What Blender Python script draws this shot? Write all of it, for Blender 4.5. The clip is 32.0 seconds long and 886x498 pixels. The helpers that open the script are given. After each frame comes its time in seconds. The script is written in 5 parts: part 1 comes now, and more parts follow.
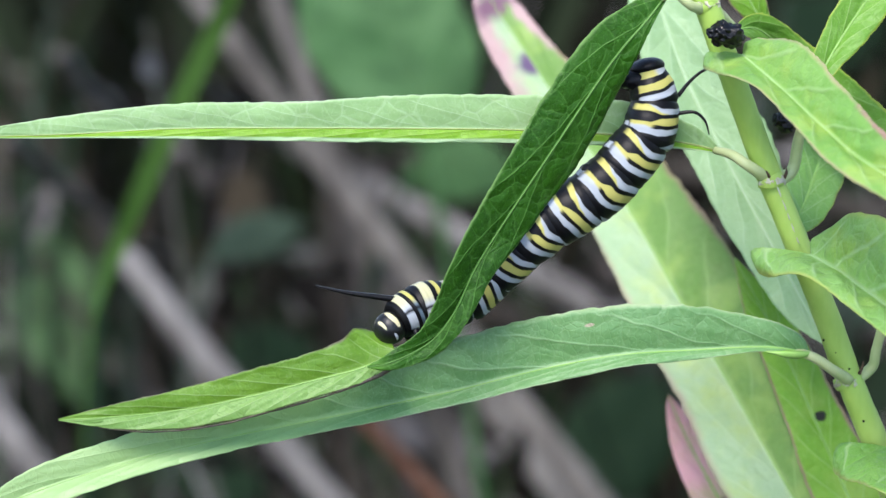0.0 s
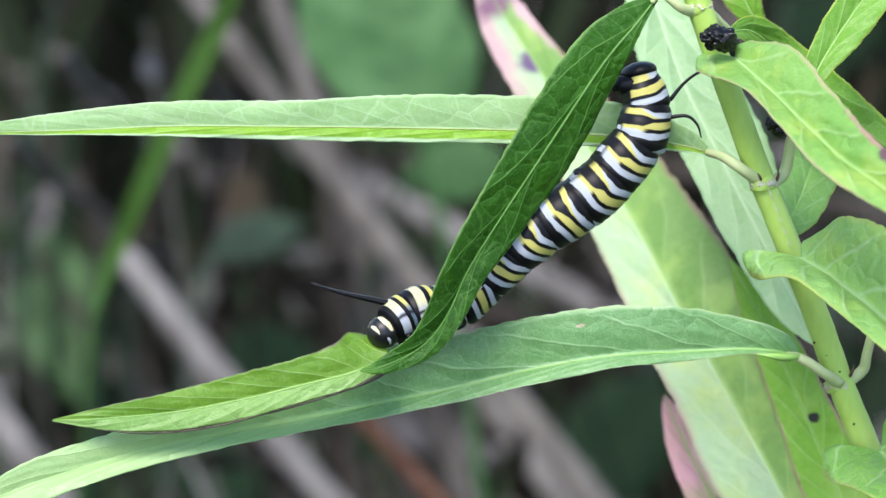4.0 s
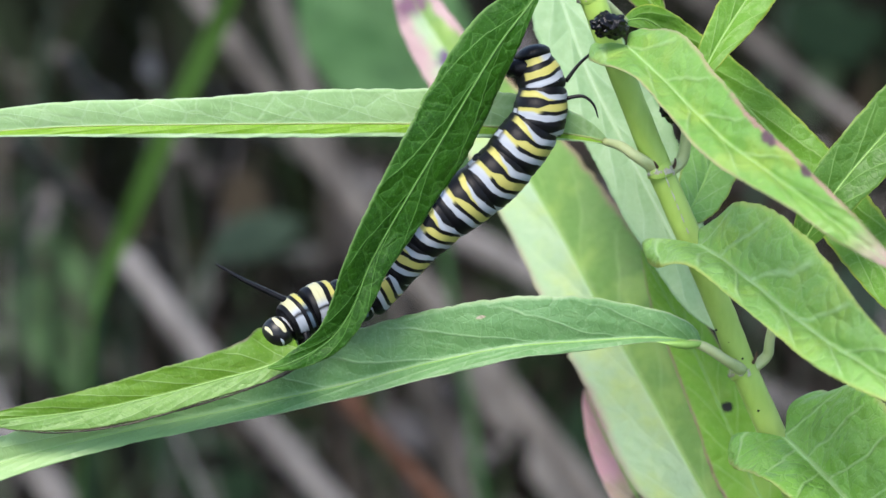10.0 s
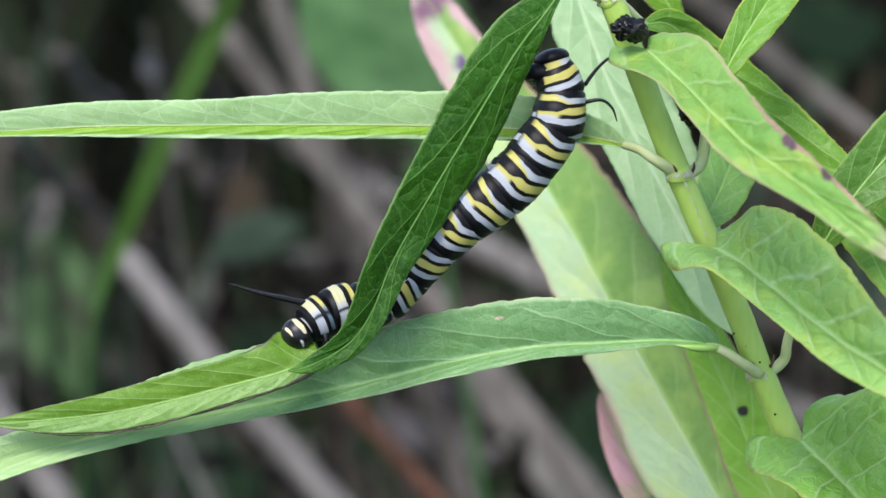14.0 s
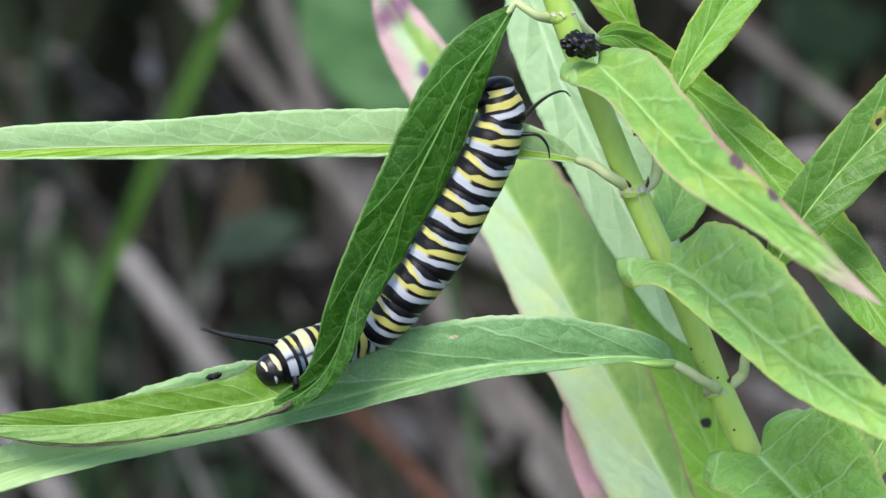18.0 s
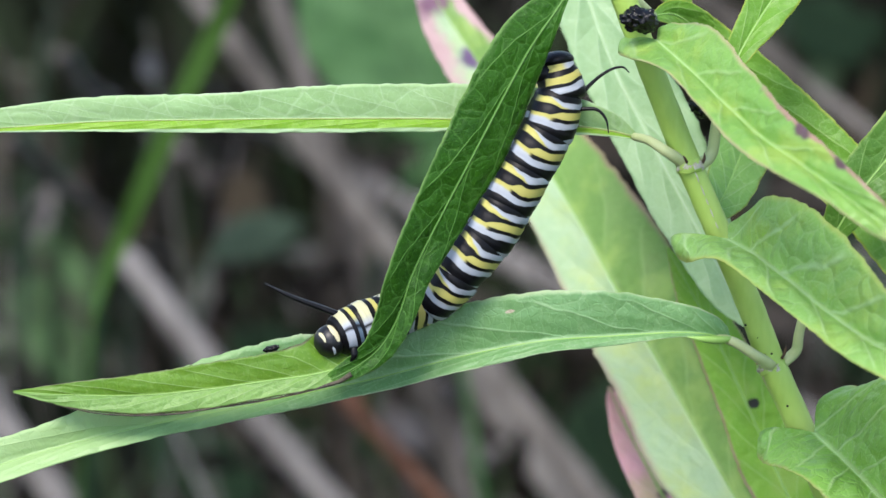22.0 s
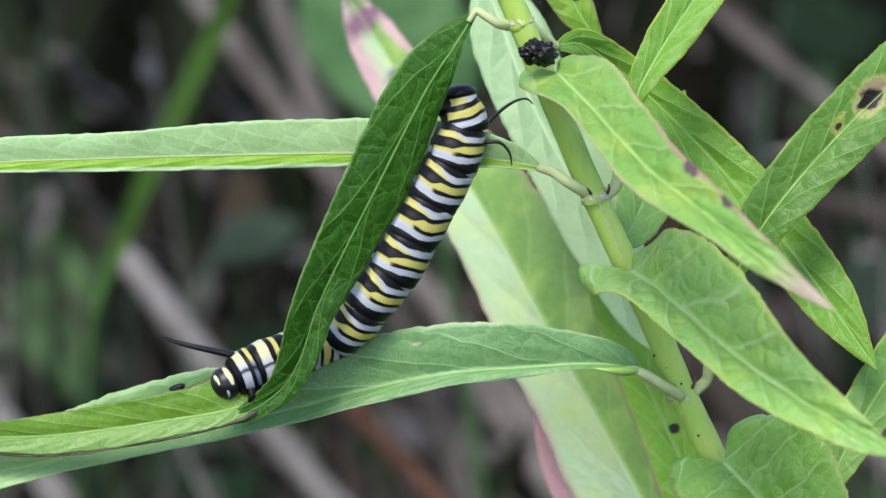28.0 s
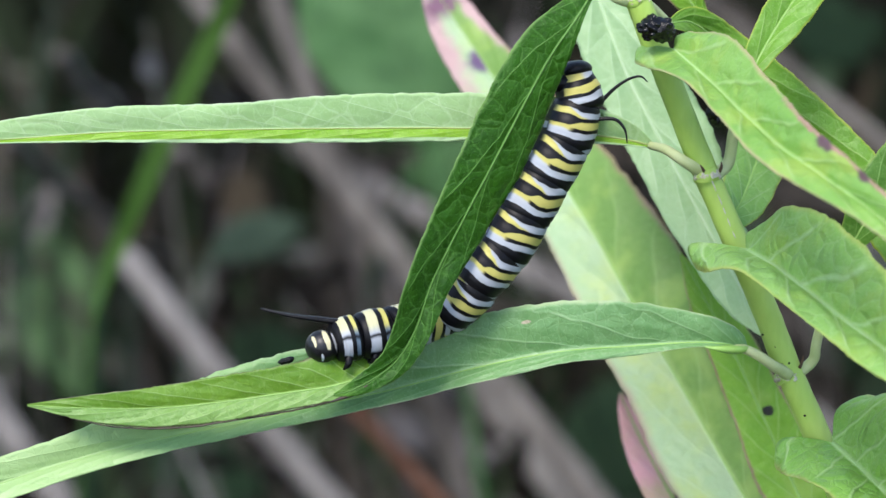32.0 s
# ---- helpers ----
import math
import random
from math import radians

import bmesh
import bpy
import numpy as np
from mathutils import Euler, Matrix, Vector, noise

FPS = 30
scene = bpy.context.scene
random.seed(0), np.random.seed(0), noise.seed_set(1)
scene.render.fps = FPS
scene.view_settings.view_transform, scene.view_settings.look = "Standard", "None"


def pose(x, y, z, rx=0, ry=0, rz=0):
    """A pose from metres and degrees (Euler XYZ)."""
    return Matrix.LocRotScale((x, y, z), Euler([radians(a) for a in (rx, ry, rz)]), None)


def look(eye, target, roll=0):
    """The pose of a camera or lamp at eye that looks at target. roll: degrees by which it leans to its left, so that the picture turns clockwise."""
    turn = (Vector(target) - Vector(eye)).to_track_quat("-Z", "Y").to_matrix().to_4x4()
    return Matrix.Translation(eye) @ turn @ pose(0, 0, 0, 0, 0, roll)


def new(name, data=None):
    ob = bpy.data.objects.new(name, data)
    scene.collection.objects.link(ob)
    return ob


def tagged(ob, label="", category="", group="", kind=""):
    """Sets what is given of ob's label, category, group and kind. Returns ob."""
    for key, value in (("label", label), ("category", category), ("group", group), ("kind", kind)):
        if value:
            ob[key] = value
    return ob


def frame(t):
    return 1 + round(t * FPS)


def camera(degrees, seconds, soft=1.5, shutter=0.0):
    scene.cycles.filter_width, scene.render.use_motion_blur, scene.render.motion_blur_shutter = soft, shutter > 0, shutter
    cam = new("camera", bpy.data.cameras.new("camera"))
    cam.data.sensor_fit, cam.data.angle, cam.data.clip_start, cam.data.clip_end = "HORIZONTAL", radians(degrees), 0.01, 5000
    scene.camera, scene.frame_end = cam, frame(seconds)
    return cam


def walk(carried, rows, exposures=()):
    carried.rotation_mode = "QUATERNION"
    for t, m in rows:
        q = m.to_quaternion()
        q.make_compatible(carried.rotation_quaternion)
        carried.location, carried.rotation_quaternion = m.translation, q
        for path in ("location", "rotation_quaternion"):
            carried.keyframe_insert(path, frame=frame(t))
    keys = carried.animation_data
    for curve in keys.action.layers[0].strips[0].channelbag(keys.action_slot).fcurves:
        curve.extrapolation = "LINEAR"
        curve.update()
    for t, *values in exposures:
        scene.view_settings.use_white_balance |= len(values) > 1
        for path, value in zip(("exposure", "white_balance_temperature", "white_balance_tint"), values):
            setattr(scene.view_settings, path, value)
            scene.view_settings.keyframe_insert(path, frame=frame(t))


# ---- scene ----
# The stage: a frame tilted with the camera, in millimetres: x right, y away from the camera, z up.
TILT, HEIGHT, NEAR = 17.0, 0.43, 0.354
STAGE = pose(0, 0, HEIGHT, -TILT, 0, 0)
cam = camera(14.0, 32.0)
cam.data.dof.use_dof = True
cam.data.dof.focus_distance = NEAR - 0.001
cam.data.dof.aperture_fstop = 34.0
cam.data.dof.aperture_blades = 9
EYE = STAGE @ pose(0, -NEAR, 0, 90, 0, 0)
walk(cam, [(0, EYE), (32, EYE)], [(0, 1.46, 6450, 13), (1, 1.6, 6500, 13), (3, 1.6, 6500, 13), (7, 1.54, 6550, 13), (12, 1.31, 6700, 13), (18, 1.36, 6650, 13), (24, 1.38, 6650, 13), (28, 1.28, 6700, 13), (32, 1.37, 6600, 13)])

# ---- light: bright overcast sky, soft sun through the clouds ----
SUN_ELEVATION, SUN_TURN = 58.0, 205.0
world = bpy.data.worlds.new("sky")
scene.world = world
world.use_nodes = True
sky = world.node_tree.nodes.new("ShaderNodeTexSky")
sky.sky_type = "NISHITA"
sky.sun_disc = False
sky.sun_elevation, sky.sun_rotation = radians(SUN_ELEVATION), radians(SUN_TURN)
world.node_tree.links.new(sky.outputs[0], world.node_tree.nodes["Background"].inputs[0])
world.node_tree.nodes["Background"].inputs[1].default_value = 0.13
sun = new("sun", bpy.data.lights.new("sun", "SUN"))
sun.data.energy, sun.data.angle, sun.data.color = 1.5, radians(25), (1.0, 0.96, 0.9)
a, e = radians(SUN_TURN), radians(SUN_ELEVATION)
sun.matrix_world = look((0, 0, 3), (-math.sin(a) * math.cos(e), -math.cos(a) * math.cos(e), 3 - math.sin(e)))


# ---- materials ----
class Shade:
    """A node material under construction."""

    def __init__(self, name, roughness=0.5):
        self.m = bpy.data.materials.new(name)
        self.m.use_nodes = True
        self.t = self.m.node_tree
        self.b = self.t.nodes["Principled BSDF"]
        self.b.inputs["Roughness"].default_value = roughness
        self.out = self.t.nodes["Material Output"]

    def node(self, kind, **values):
        n = self.t.nodes.new("ShaderNode" + kind)
        for key, value in values.items():
            n.inputs[key.replace("_", " ")].default_value = value
        return n

    def link(self, a, b):
        self.t.links.new(a, b)

    def math(self, op, a, b=None, clamp=False):
        n = self.t.nodes.new("ShaderNodeMath")
        n.operation, n.use_clamp = op, clamp
        for i, v in enumerate((a, b)):
            if v is None:
                continue
            if isinstance(v, (int, float)):
                n.inputs[i].default_value = v
            else:
                self.link(v, n.inputs[i])
        return n.outputs[0]

    def mix(self, f, a, b):
        n = self.t.nodes.new("ShaderNodeMix")
        n.data_type = "RGBA"
        for i, v in ((0, f), (6, a), (7, b)):
            if isinstance(v, (int, float)):
                n.inputs[i].default_value = v
            elif isinstance(v, tuple):
                n.inputs[i].default_value = (*v, 1)
            else:
                self.link(v, n.inputs[i])
        return n.outputs[2]

    def step(self, v, lo, hi):
        n = self.t.nodes.new("ShaderNodeMapRange")
        n.interpolation_type = "SMOOTHSTEP"
        n.inputs["From Min"].default_value, n.inputs["From Max"].default_value = lo, hi
        self.link(v, n.inputs["Value"])
        return n.outputs[0]

    def coords(self, which="Object"):
        return self.t.nodes.new("ShaderNodeTexCoord").outputs[which]

    def noise(self, scale, detail=3, vector=None, out=0):
        n = self.node("TexNoise", Scale=scale, Detail=detail)
        self.link(vector or self.coords(), n.inputs["Vector"])
        return n.outputs[out]

    def bump(self, height, strength, distance):
        n = self.node("Bump", Strength=strength, Distance=distance)
        self.link(height, n.inputs["Height"])
        self.link(n.outputs[0], self.b.inputs["Normal"])
        return n.outputs[0]

    def done(self, colour, thin=0.0, glow=None):
        self.link(colour, self.b.inputs["Base Color"])
        if thin:
            tr = self.node("BsdfTranslucent")
            self.link(glow or colour, tr.inputs["Color"])
            mx = self.node("MixShader", Fac=thin)
            self.link(self.b.outputs[0], mx.inputs[1])
            self.link(tr.outputs[0], mx.inputs[2])
            self.link(mx.outputs[0], self.out.inputs["Surface"])
        return self.m


def leaf_material(name, base, deep, vein, margin=None, patch=None, spots=0.0, side=9.0, slant=1.6, net=0.5, thin=0.3, gloss=0.42, margin_at=0.9, tip=None, cells=430, marks=(), relief=0.35, shine=0.35, soft=1.0, bold=0.6, lateral_to=0.12):
    """A leaf: base colour and its darker shade, light veins, and where given a coloured margin, patches, a tip and dark spots.
    The blade's own map runs from base to tip (u) and from edge to edge (v)."""
    s = Shade(name, gloss)
    sep = s.node("SeparateXYZ")
    s.link(s.coords("UV"), sep.inputs[0])
    u, v = sep.outputs[0], sep.outputs[1]
    across = s.math("ABSOLUTE", s.math("SUBTRACT", s.math("MULTIPLY", v, 2.0), 1.0))
    half = s.math("GREATER_THAN", v, 0.5)
    wob = s.math("MULTIPLY", s.math("SUBTRACT", s.noise(180, 2), 0.5), 0.5)
    run = s.math("ADD", s.math("SUBTRACT", s.math("MULTIPLY", u, side), s.math("MULTIPLY", s.math("POWER", across, 0.8), slant)), s.math("MULTIPLY", half, 0.43))
    run = s.math("ADD", run, wob)
    ray = s.math("MULTIPLY", s.math("PINGPONG", run, 0.5), 2.0)
    lateral = s.math("MULTIPLY", s.math("SUBTRACT", 1.0, s.step(ray, 0.02, lateral_to)), s.math("SUBTRACT", 1.0, s.step(across, 0.7, 0.97)))
    warp = s.node("VectorMath")
    warp.operation = "MULTIPLY_ADD"
    s.link(s.noise(300, 2, out=1), warp.inputs[0])
    warp.inputs[1].default_value = (0.0016, 0.0016, 0.0016)
    s.link(s.coords(), warp.inputs[2])
    vor = s.node("TexVoronoi", Scale=cells)
    vor.feature = "DISTANCE_TO_EDGE"
    s.link(warp.outputs[0], vor.inputs["Vector"])
    mesh_lines = s.math("SUBTRACT", 1.0, s.step(vor.outputs["Distance"], 0.008, 0.055))
    fine = s.node("TexVoronoi", Scale=cells * 3.2)
    fine.feature = "DISTANCE_TO_EDGE"
    s.link(warp.outputs[0], fine.inputs["Vector"])
    fine_lines = s.math("SUBTRACT", 1.0, s.step(fine.outputs["Distance"], 0.0, 0.12))
    rib = s.math("SUBTRACT", 1.0, s.step(across, 0.015, 0.06))
    veins = s.math("MAXIMUM", rib, s.math("MAXIMUM", lateral, s.math("MULTIPLY", mesh_lines, net)))
    tone = s.math("ADD", s.math("MULTIPLY", s.noise(70, 4), 0.7), s.math("MULTIPLY", s.noise(1500, 2), 0.3))
    c = s.mix(s.step(tone, 0.33, 0.68), deep, base)
    if patch:
        pn = s.node("TexNoise", Scale=160.0, Detail=3.0, Roughness=0.6)
        s.link(s.coords(), pn.inputs["Vector"])
        c = s.mix(s.step(pn.outputs[0], 0.58 - 0.08 * soft, 0.58 + 0.08 * soft), c, patch)
    c = s.mix(s.math("MULTIPLY", fine_lines, net * 0.2), c, vein)
    c = s.mix(s.math("MULTIPLY", s.step(s.noise(4200, 2), 0.56, 0.72), 0.28), c, vein)
    c = s.mix(s.math("MULTIPLY", veins, bold), c, vein)
    if margin:
        rag = s.math("ADD", across, s.math("MULTIPLY", s.math("SUBTRACT", s.noise(120, 3), 0.5), 0.2))
        c = s.mix(s.step(rag, margin_at - 0.06 * soft, margin_at + 0.06 * soft), c, margin)
    if tip:
        rag = s.math("ADD", u, s.math("MULTIPLY", s.math("SUBTRACT", s.noise(130, 3), 0.5), 0.16))
        for at_u, colour in tip:
            c = s.mix(s.step(rag, at_u - 0.05 * soft, at_u + 0.05 * soft), c, colour)
    for mu, mv, su, sv, colour in marks:
        du = s.math("DIVIDE", s.math("SUBTRACT", u, mu), su)
        dv = s.math("DIVIDE", s.math("SUBTRACT", v, mv), sv)
        far = s.math("ADD", s.math("SQRT", s.math("ADD", s.math("MULTIPLY", du, du), s.math("MULTIPLY", dv, dv))), s.math("MULTIPLY", s.math("SUBTRACT", s.noise(750, 4), 0.5), 2.4 / max(soft, 1.0) ** 1.2))
        c = s.mix(s.math("SUBTRACT", 1.0, s.step(far, 0.95 - 0.2 * soft, 0.95 + 0.2 * soft)), c, colour)
    if spots:
        dot = s.node("TexVoronoi", Scale=110.0)
        s.link(warp.outputs[0], dot.inputs["Vector"])
        c = s.mix(s.math("SUBTRACT", 1.0, s.step(dot.outputs["Distance"], spots * 0.5, spots)), c, (0.02, 0.012, 0.02))
    pillow = s.math("ADD", s.math("MULTIPLY", s.step(vor.outputs["Distance"], 0.0, 0.32), 0.7), s.math("MULTIPLY", s.step(ray, 0.0, 0.7), 0.8))
    height = s.math("ADD", s.math("SUBTRACT", s.math("MULTIPLY", pillow, 0.9), s.math("MULTIPLY", veins, 0.4)), s.math("ADD", s.math("MULTIPLY", s.noise(900, 3), 0.25), s.math("MULTIPLY", fine_lines, -0.15)))
    s.bump(height, relief, 0.0004)
    s.b.inputs["Specular IOR Level"].default_value = shine
    m = s.done(c, thin, s.mix(0.3, c, (0.38, 0.52, 0.10)))
    return m


def plain(name, a, b, scale, roughness=0.6, bump=0.3, dist=0.0004, thin=0.0, spec=0.4, stretch=(1, 1, 1)):
    """Two shades mingled at two scales, with a fine relief."""
    s = Shade(name, roughness)
    mp = s.node("Mapping")
    mp.inputs["Scale"].default_value = stretch
    s.link(s.coords(), mp.inputs[0])
    coarse, fine = s.noise(scale, 4, mp.outputs[0]), s.noise(scale * 7, 3, mp.outputs[0])
    both = s.math("ADD", s.math("MULTIPLY", coarse, 0.65), s.math("MULTIPLY", fine, 0.35))
    s.bump(both, bump, dist)
    s.b.inputs["Specular IOR Level"].default_value = spec
    return s.done(s.mix(s.step(both, 0.35, 0.65), a, b), thin)


GREEN_TOP = leaf_material("leaf_upper_side", (0.023, 0.102, 0.0035), (0.012, 0.06, 0.003), (0.12, 0.29, 0.055), side=6.3, slant=1.3, thin=0.12, net=0.34, cells=460, lateral_to=0.08, margin=(0.16, 0.30, 0.08), margin_at=0.985, gloss=0.5, shine=0.2, bold=0.6, relief=0.42, tip=((0.93, (0.07, 0.19, 0.022)),))
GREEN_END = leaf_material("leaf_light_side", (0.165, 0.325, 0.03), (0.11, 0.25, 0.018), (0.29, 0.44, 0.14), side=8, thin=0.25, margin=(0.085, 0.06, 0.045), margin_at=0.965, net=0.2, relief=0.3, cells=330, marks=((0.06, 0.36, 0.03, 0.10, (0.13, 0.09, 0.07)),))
# Paler copy of GREEN_END: the lower half's whitish sheen as plain colour.
END_SHEEN = leaf_material("leaf_end_painted_sheen", (0.22, 0.39, 0.095), (0.16, 0.32, 0.065), (0.36, 0.51, 0.22), side=8, thin=0.25, margin=(0.085, 0.06, 0.045), margin_at=0.95, net=0.3, relief=0.4, bold=0.45, cells=420)
GREY_GREEN = leaf_material("leaf_grey_green", (0.185, 0.375, 0.14), (0.13, 0.30, 0.095), (0.36, 0.54, 0.27), side=11, thin=0.22, net=0.28, cells=330, relief=0.35, bold=0.42, shine=0.5, margin=(0.42, 0.55, 0.30), margin_at=0.98, tip=((0.66, (0.25, 0.44, 0.16)), (0.80, (0.33, 0.51, 0.20))), marks=((0.376, 0.84, 0.004, 0.014, (0.50, 0.42, 0.30)),))
PALE = leaf_material("leaf_pale_underside", (0.39, 0.60, 0.27), (0.32, 0.53, 0.21), (0.55, 0.72, 0.42), side=12, lateral_to=0.07, thin=0.3, net=0.6, cells=300, bold=0.55, relief=0.2, margin=(0.52, 0.64, 0.42), margin_at=0.985)
LIME = leaf_material("leaf_lime", (0.26, 0.50, 0.03), (0.20, 0.42, 0.02), (0.40, 0.60, 0.14), side=12, thin=0.35, net=0.2, margin=(0.47, 0.66, 0.36), margin_at=0.72)
FRESH = leaf_material("leaf_fresh_green", (0.28, 0.52, 0.12), (0.22, 0.45, 0.085), (0.48, 0.68, 0.32), side=6.5, slant=1.0, shine=0.55, thin=0.28, margin=(0.42, 0.52, 0.12), margin_at=0.955, net=0.34, cells=420, relief=0.55, bold=0.6, lateral_to=0.16, soft=1.3, patch=(0.33, 0.54, 0.10))
FRESH_PINK = leaf_material("leaf_fresh_pink_margin", (0.25, 0.47, 0.10), (0.20, 0.42, 0.075), (0.42, 0.61, 0.25), side=6.5, slant=1.0, shine=0.5, thin=0.28, relief=0.45, bold=0.5, lateral_to=0.16, soft=1.5, margin=(0.52, 0.40, 0.24), margin_at=0.97, patch=(0.34, 0.52, 0.10), tip=((0.86, (0.48, 0.33, 0.29)),), net=0.12,
    marks=((0.62, 0.02, 0.24, 0.055, (0.42, 0.26, 0.19)), (0.58, 0.12, 0.04, 0.08, (0.34, 0.50, 0.10)), (0.52, 0.06, 0.02, 0.10, (0.14, 0.08, 0.09)), (0.635, 0.05, 0.02, 0.11, (0.14, 0.08, 0.09))))
MID_DEAD = leaf_material("leaf_mid_green_dead_patches", (0.115, 0.275, 0.035), (0.07, 0.195, 0.02), (0.25, 0.44, 0.12), side=9, thin=0.28, margin=(0.30, 0.44, 0.08), margin_at=0.975, net=0.3,
    marks=((0.63, 0.44, 0.055, 0.24, (0.36, 0.42, 0.12)), (0.635, 0.42, 0.035, 0.16, (0.34, 0.27, 0.15)), (0.625, 0.42, 0.022, 0.12, (0.012, 0.01, 0.009)), (0.645, 0.50, 0.012, 0.05, (0.03, 0.02, 0.015)), (0.54, 0.40, 0.028, 0.12, (0.34, 0.38, 0.08)), (0.54, 0.40, 0.013, 0.07, (0.02, 0.015, 0.01))))
BRIGHT = leaf_material("leaf_bright_green", (0.19, 0.42, 0.05), (0.14, 0.34, 0.03), (0.38, 0.58, 0.18), side=7, thin=0.32, margin=(0.40, 0.50, 0.07), margin_at=0.95, net=0.3)
MID = leaf_material("leaf_mid_green", (0.21, 0.42, 0.10), (0.15, 0.34, 0.065), (0.36, 0.55, 0.23), side=7, thin=0.28, margin=(0.34, 0.42, 0.06), margin_at=0.95, net=0.4)
SOFT = leaf_material("leaf_soft_bluish", (0.38, 0.57, 0.30), (0.31, 0.50, 0.24), (0.48, 0.66, 0.40), side=7, thin=0.3, net=0.35, cells=330, soft=1.6, relief=0.25, bold=0.5)
# Pale tone of the half that catches light, put into its colour; mottling is real.
BACK_LIT = leaf_material("leaf_back_mottled", (0.44, 0.60, 0.36), (0.38, 0.55, 0.30), (0.50, 0.66, 0.38), side=9, thin=0.3, margin=(0.50, 0.38, 0.28), margin_at=0.95, soft=2.2, patch=(0.49, 0.62, 0.22), tip=((0.93, (0.03, 0.018, 0.03)),), net=0.12, bold=0.35, marks=((0.84, 0.0, 0.16, 0.30, (0.56, 0.38, 0.37)), (0.745, 0.5, 0.018, 0.22, (0.16, 0.10, 0.20)), (0.90, 0.5, 0.035, 0.55, (0.20, 0.09, 0.15))))
# The same leaf's other half, left without that added light.
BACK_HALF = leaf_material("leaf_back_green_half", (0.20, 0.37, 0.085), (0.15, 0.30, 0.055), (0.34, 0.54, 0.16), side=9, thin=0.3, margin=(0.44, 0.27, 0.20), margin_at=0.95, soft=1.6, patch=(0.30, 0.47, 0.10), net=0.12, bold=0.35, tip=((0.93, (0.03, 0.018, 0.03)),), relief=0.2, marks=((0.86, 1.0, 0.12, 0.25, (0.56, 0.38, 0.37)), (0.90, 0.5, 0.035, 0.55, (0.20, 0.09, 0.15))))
BACK_GREEN = leaf_material("leaf_back_green", (0.24, 0.48, 0.05), (0.17, 0.39, 0.03), (0.38, 0.58, 0.18), side=9, thin=0.3, margin=(0.40, 0.27, 0.18), margin_at=0.94, patch=(0.30, 0.50, 0.08), net=0.12, marks=((0.4, 0.62, 0.014, 0.11, (0.012, 0.012, 0.012)),))
PINK = leaf_material("leaf_dying_pink", (0.72, 0.38, 0.42), (0.62, 0.34, 0.33), (0.66, 0.46, 0.44), side=7, thin=0.25, patch=(0.50, 0.42, 0.24), spots=0.14, net=0.2, soft=2.0)
QUILT = leaf_material("leaf_quilted_green", (0.20, 0.41, 0.06), (0.14, 0.33, 0.04), (0.42, 0.60, 0.26), side=6.5, slant=1.0, thin=0.2, margin=(0.32, 0.36, 0.10), margin_at=0.965, net=0.22, cells=330, relief=0.65, bold=0.5, shine=0.5)
STEM = plain("stem_skin", (0.40, 0.57, 0.12), (0.32, 0.49, 0.085), 60, 0.45, 0.25, 0.0003, stretch=(3, 3, 0.5))
PETIOLE = plain("petiole_skin", (0.44, 0.50, 0.24), (0.34, 0.41, 0.17), 110, 0.5, 0.2, 0.0002)
RIB = plain("midrib_skin", (0.29, 0.48, 0.13), (0.22, 0.41, 0.08), 150, 0.5, 0.2, 0.0002)
RIB_PALE = plain("midrib_pale", (0.50, 0.64, 0.40), (0.42, 0.58, 0.33), 150, 0.55, 0.2, 0.0002)
RIB_FRESH = plain("midrib_fresh", (0.40, 0.59, 0.26), (0.34, 0.54, 0.20), 150, 0.55, 0.2, 0.0002)
RIB_OLIVE = plain("midrib_olive", (0.33, 0.38, 0.13), (0.24, 0.29, 0.08), 150, 0.55, 0.2, 0.0002)
RIB_DARK = plain("midrib_dark", (0.11, 0.25, 0.05), (0.08, 0.20, 0.03), 150, 0.55, 0.2, 0.0002)
SCAR = plain("node_scar", (0.62, 0.60, 0.44), (0.36, 0.32, 0.20), 900, 0.8, 0.8, 0.0006)
FIBRE = plain("dry_fibre", (0.62, 0.60, 0.50), (0.45, 0.42, 0.30), 900, 0.8, 0.5, 0.0003)
RIM_SHADOW = plain("leaf_rim_shadow", (0.10, 0.085, 0.055), (0.035, 0.026, 0.024), 700, 0.8, 0.6, 0.0004)
BUD = plain("bud_brown", (0.10, 0.055, 0.025), (0.045, 0.025, 0.014), 800, 0.7, 0.5, 0.0003)
DROPPING = plain("dropping_dark", (0.001, 0.001, 0.0015), (0.004, 0.003, 0.003), 900, 0.16, 0.6, 0.0003, spec=0.3)
SKIN_BLACK = plain("caterpillar_black", (0.003, 0.003, 0.004), (0.006, 0.006, 0.007), 700, 0.36, 0.5, 0.0003, spec=0.2)


# ---- building helpers ----
def part(name, mesh, material, parent, label=""):
    """One mesh as a part of a thing, or of a part."""
    if isinstance(mesh, bmesh.types.BMesh):
        data = bpy.data.meshes.new(name)
        mesh.to_mesh(data)
        mesh.free()
    else:
        data = mesh
    if material and not data.materials:
        data.materials.append(material)
    for p in data.polygons:
        p.use_smooth = True
    ob = new(name, data)
    ob.parent = parent
    return tagged(ob, label)


def curve_points(points, n):
    """A smooth run of n points through the given ones (Catmull-Rom)."""
    p = np.array(points, dtype=float)
    p = np.vstack([2 * p[0] - p[1], p, 2 * p[-1] - p[-2]])
    out = []
    for x in np.linspace(0, len(points) - 1, n):
        i = min(int(x), len(points) - 2)
        f = x - i
        a, b, c, d = p[i:i + 4]
        out.append(0.5 * (2 * b + (c - a) * f + (2 * a - 5 * b + 4 * c - d) * f * f + (3 * b - a - 3 * c + d) * f ** 3))
    return np.array(out)


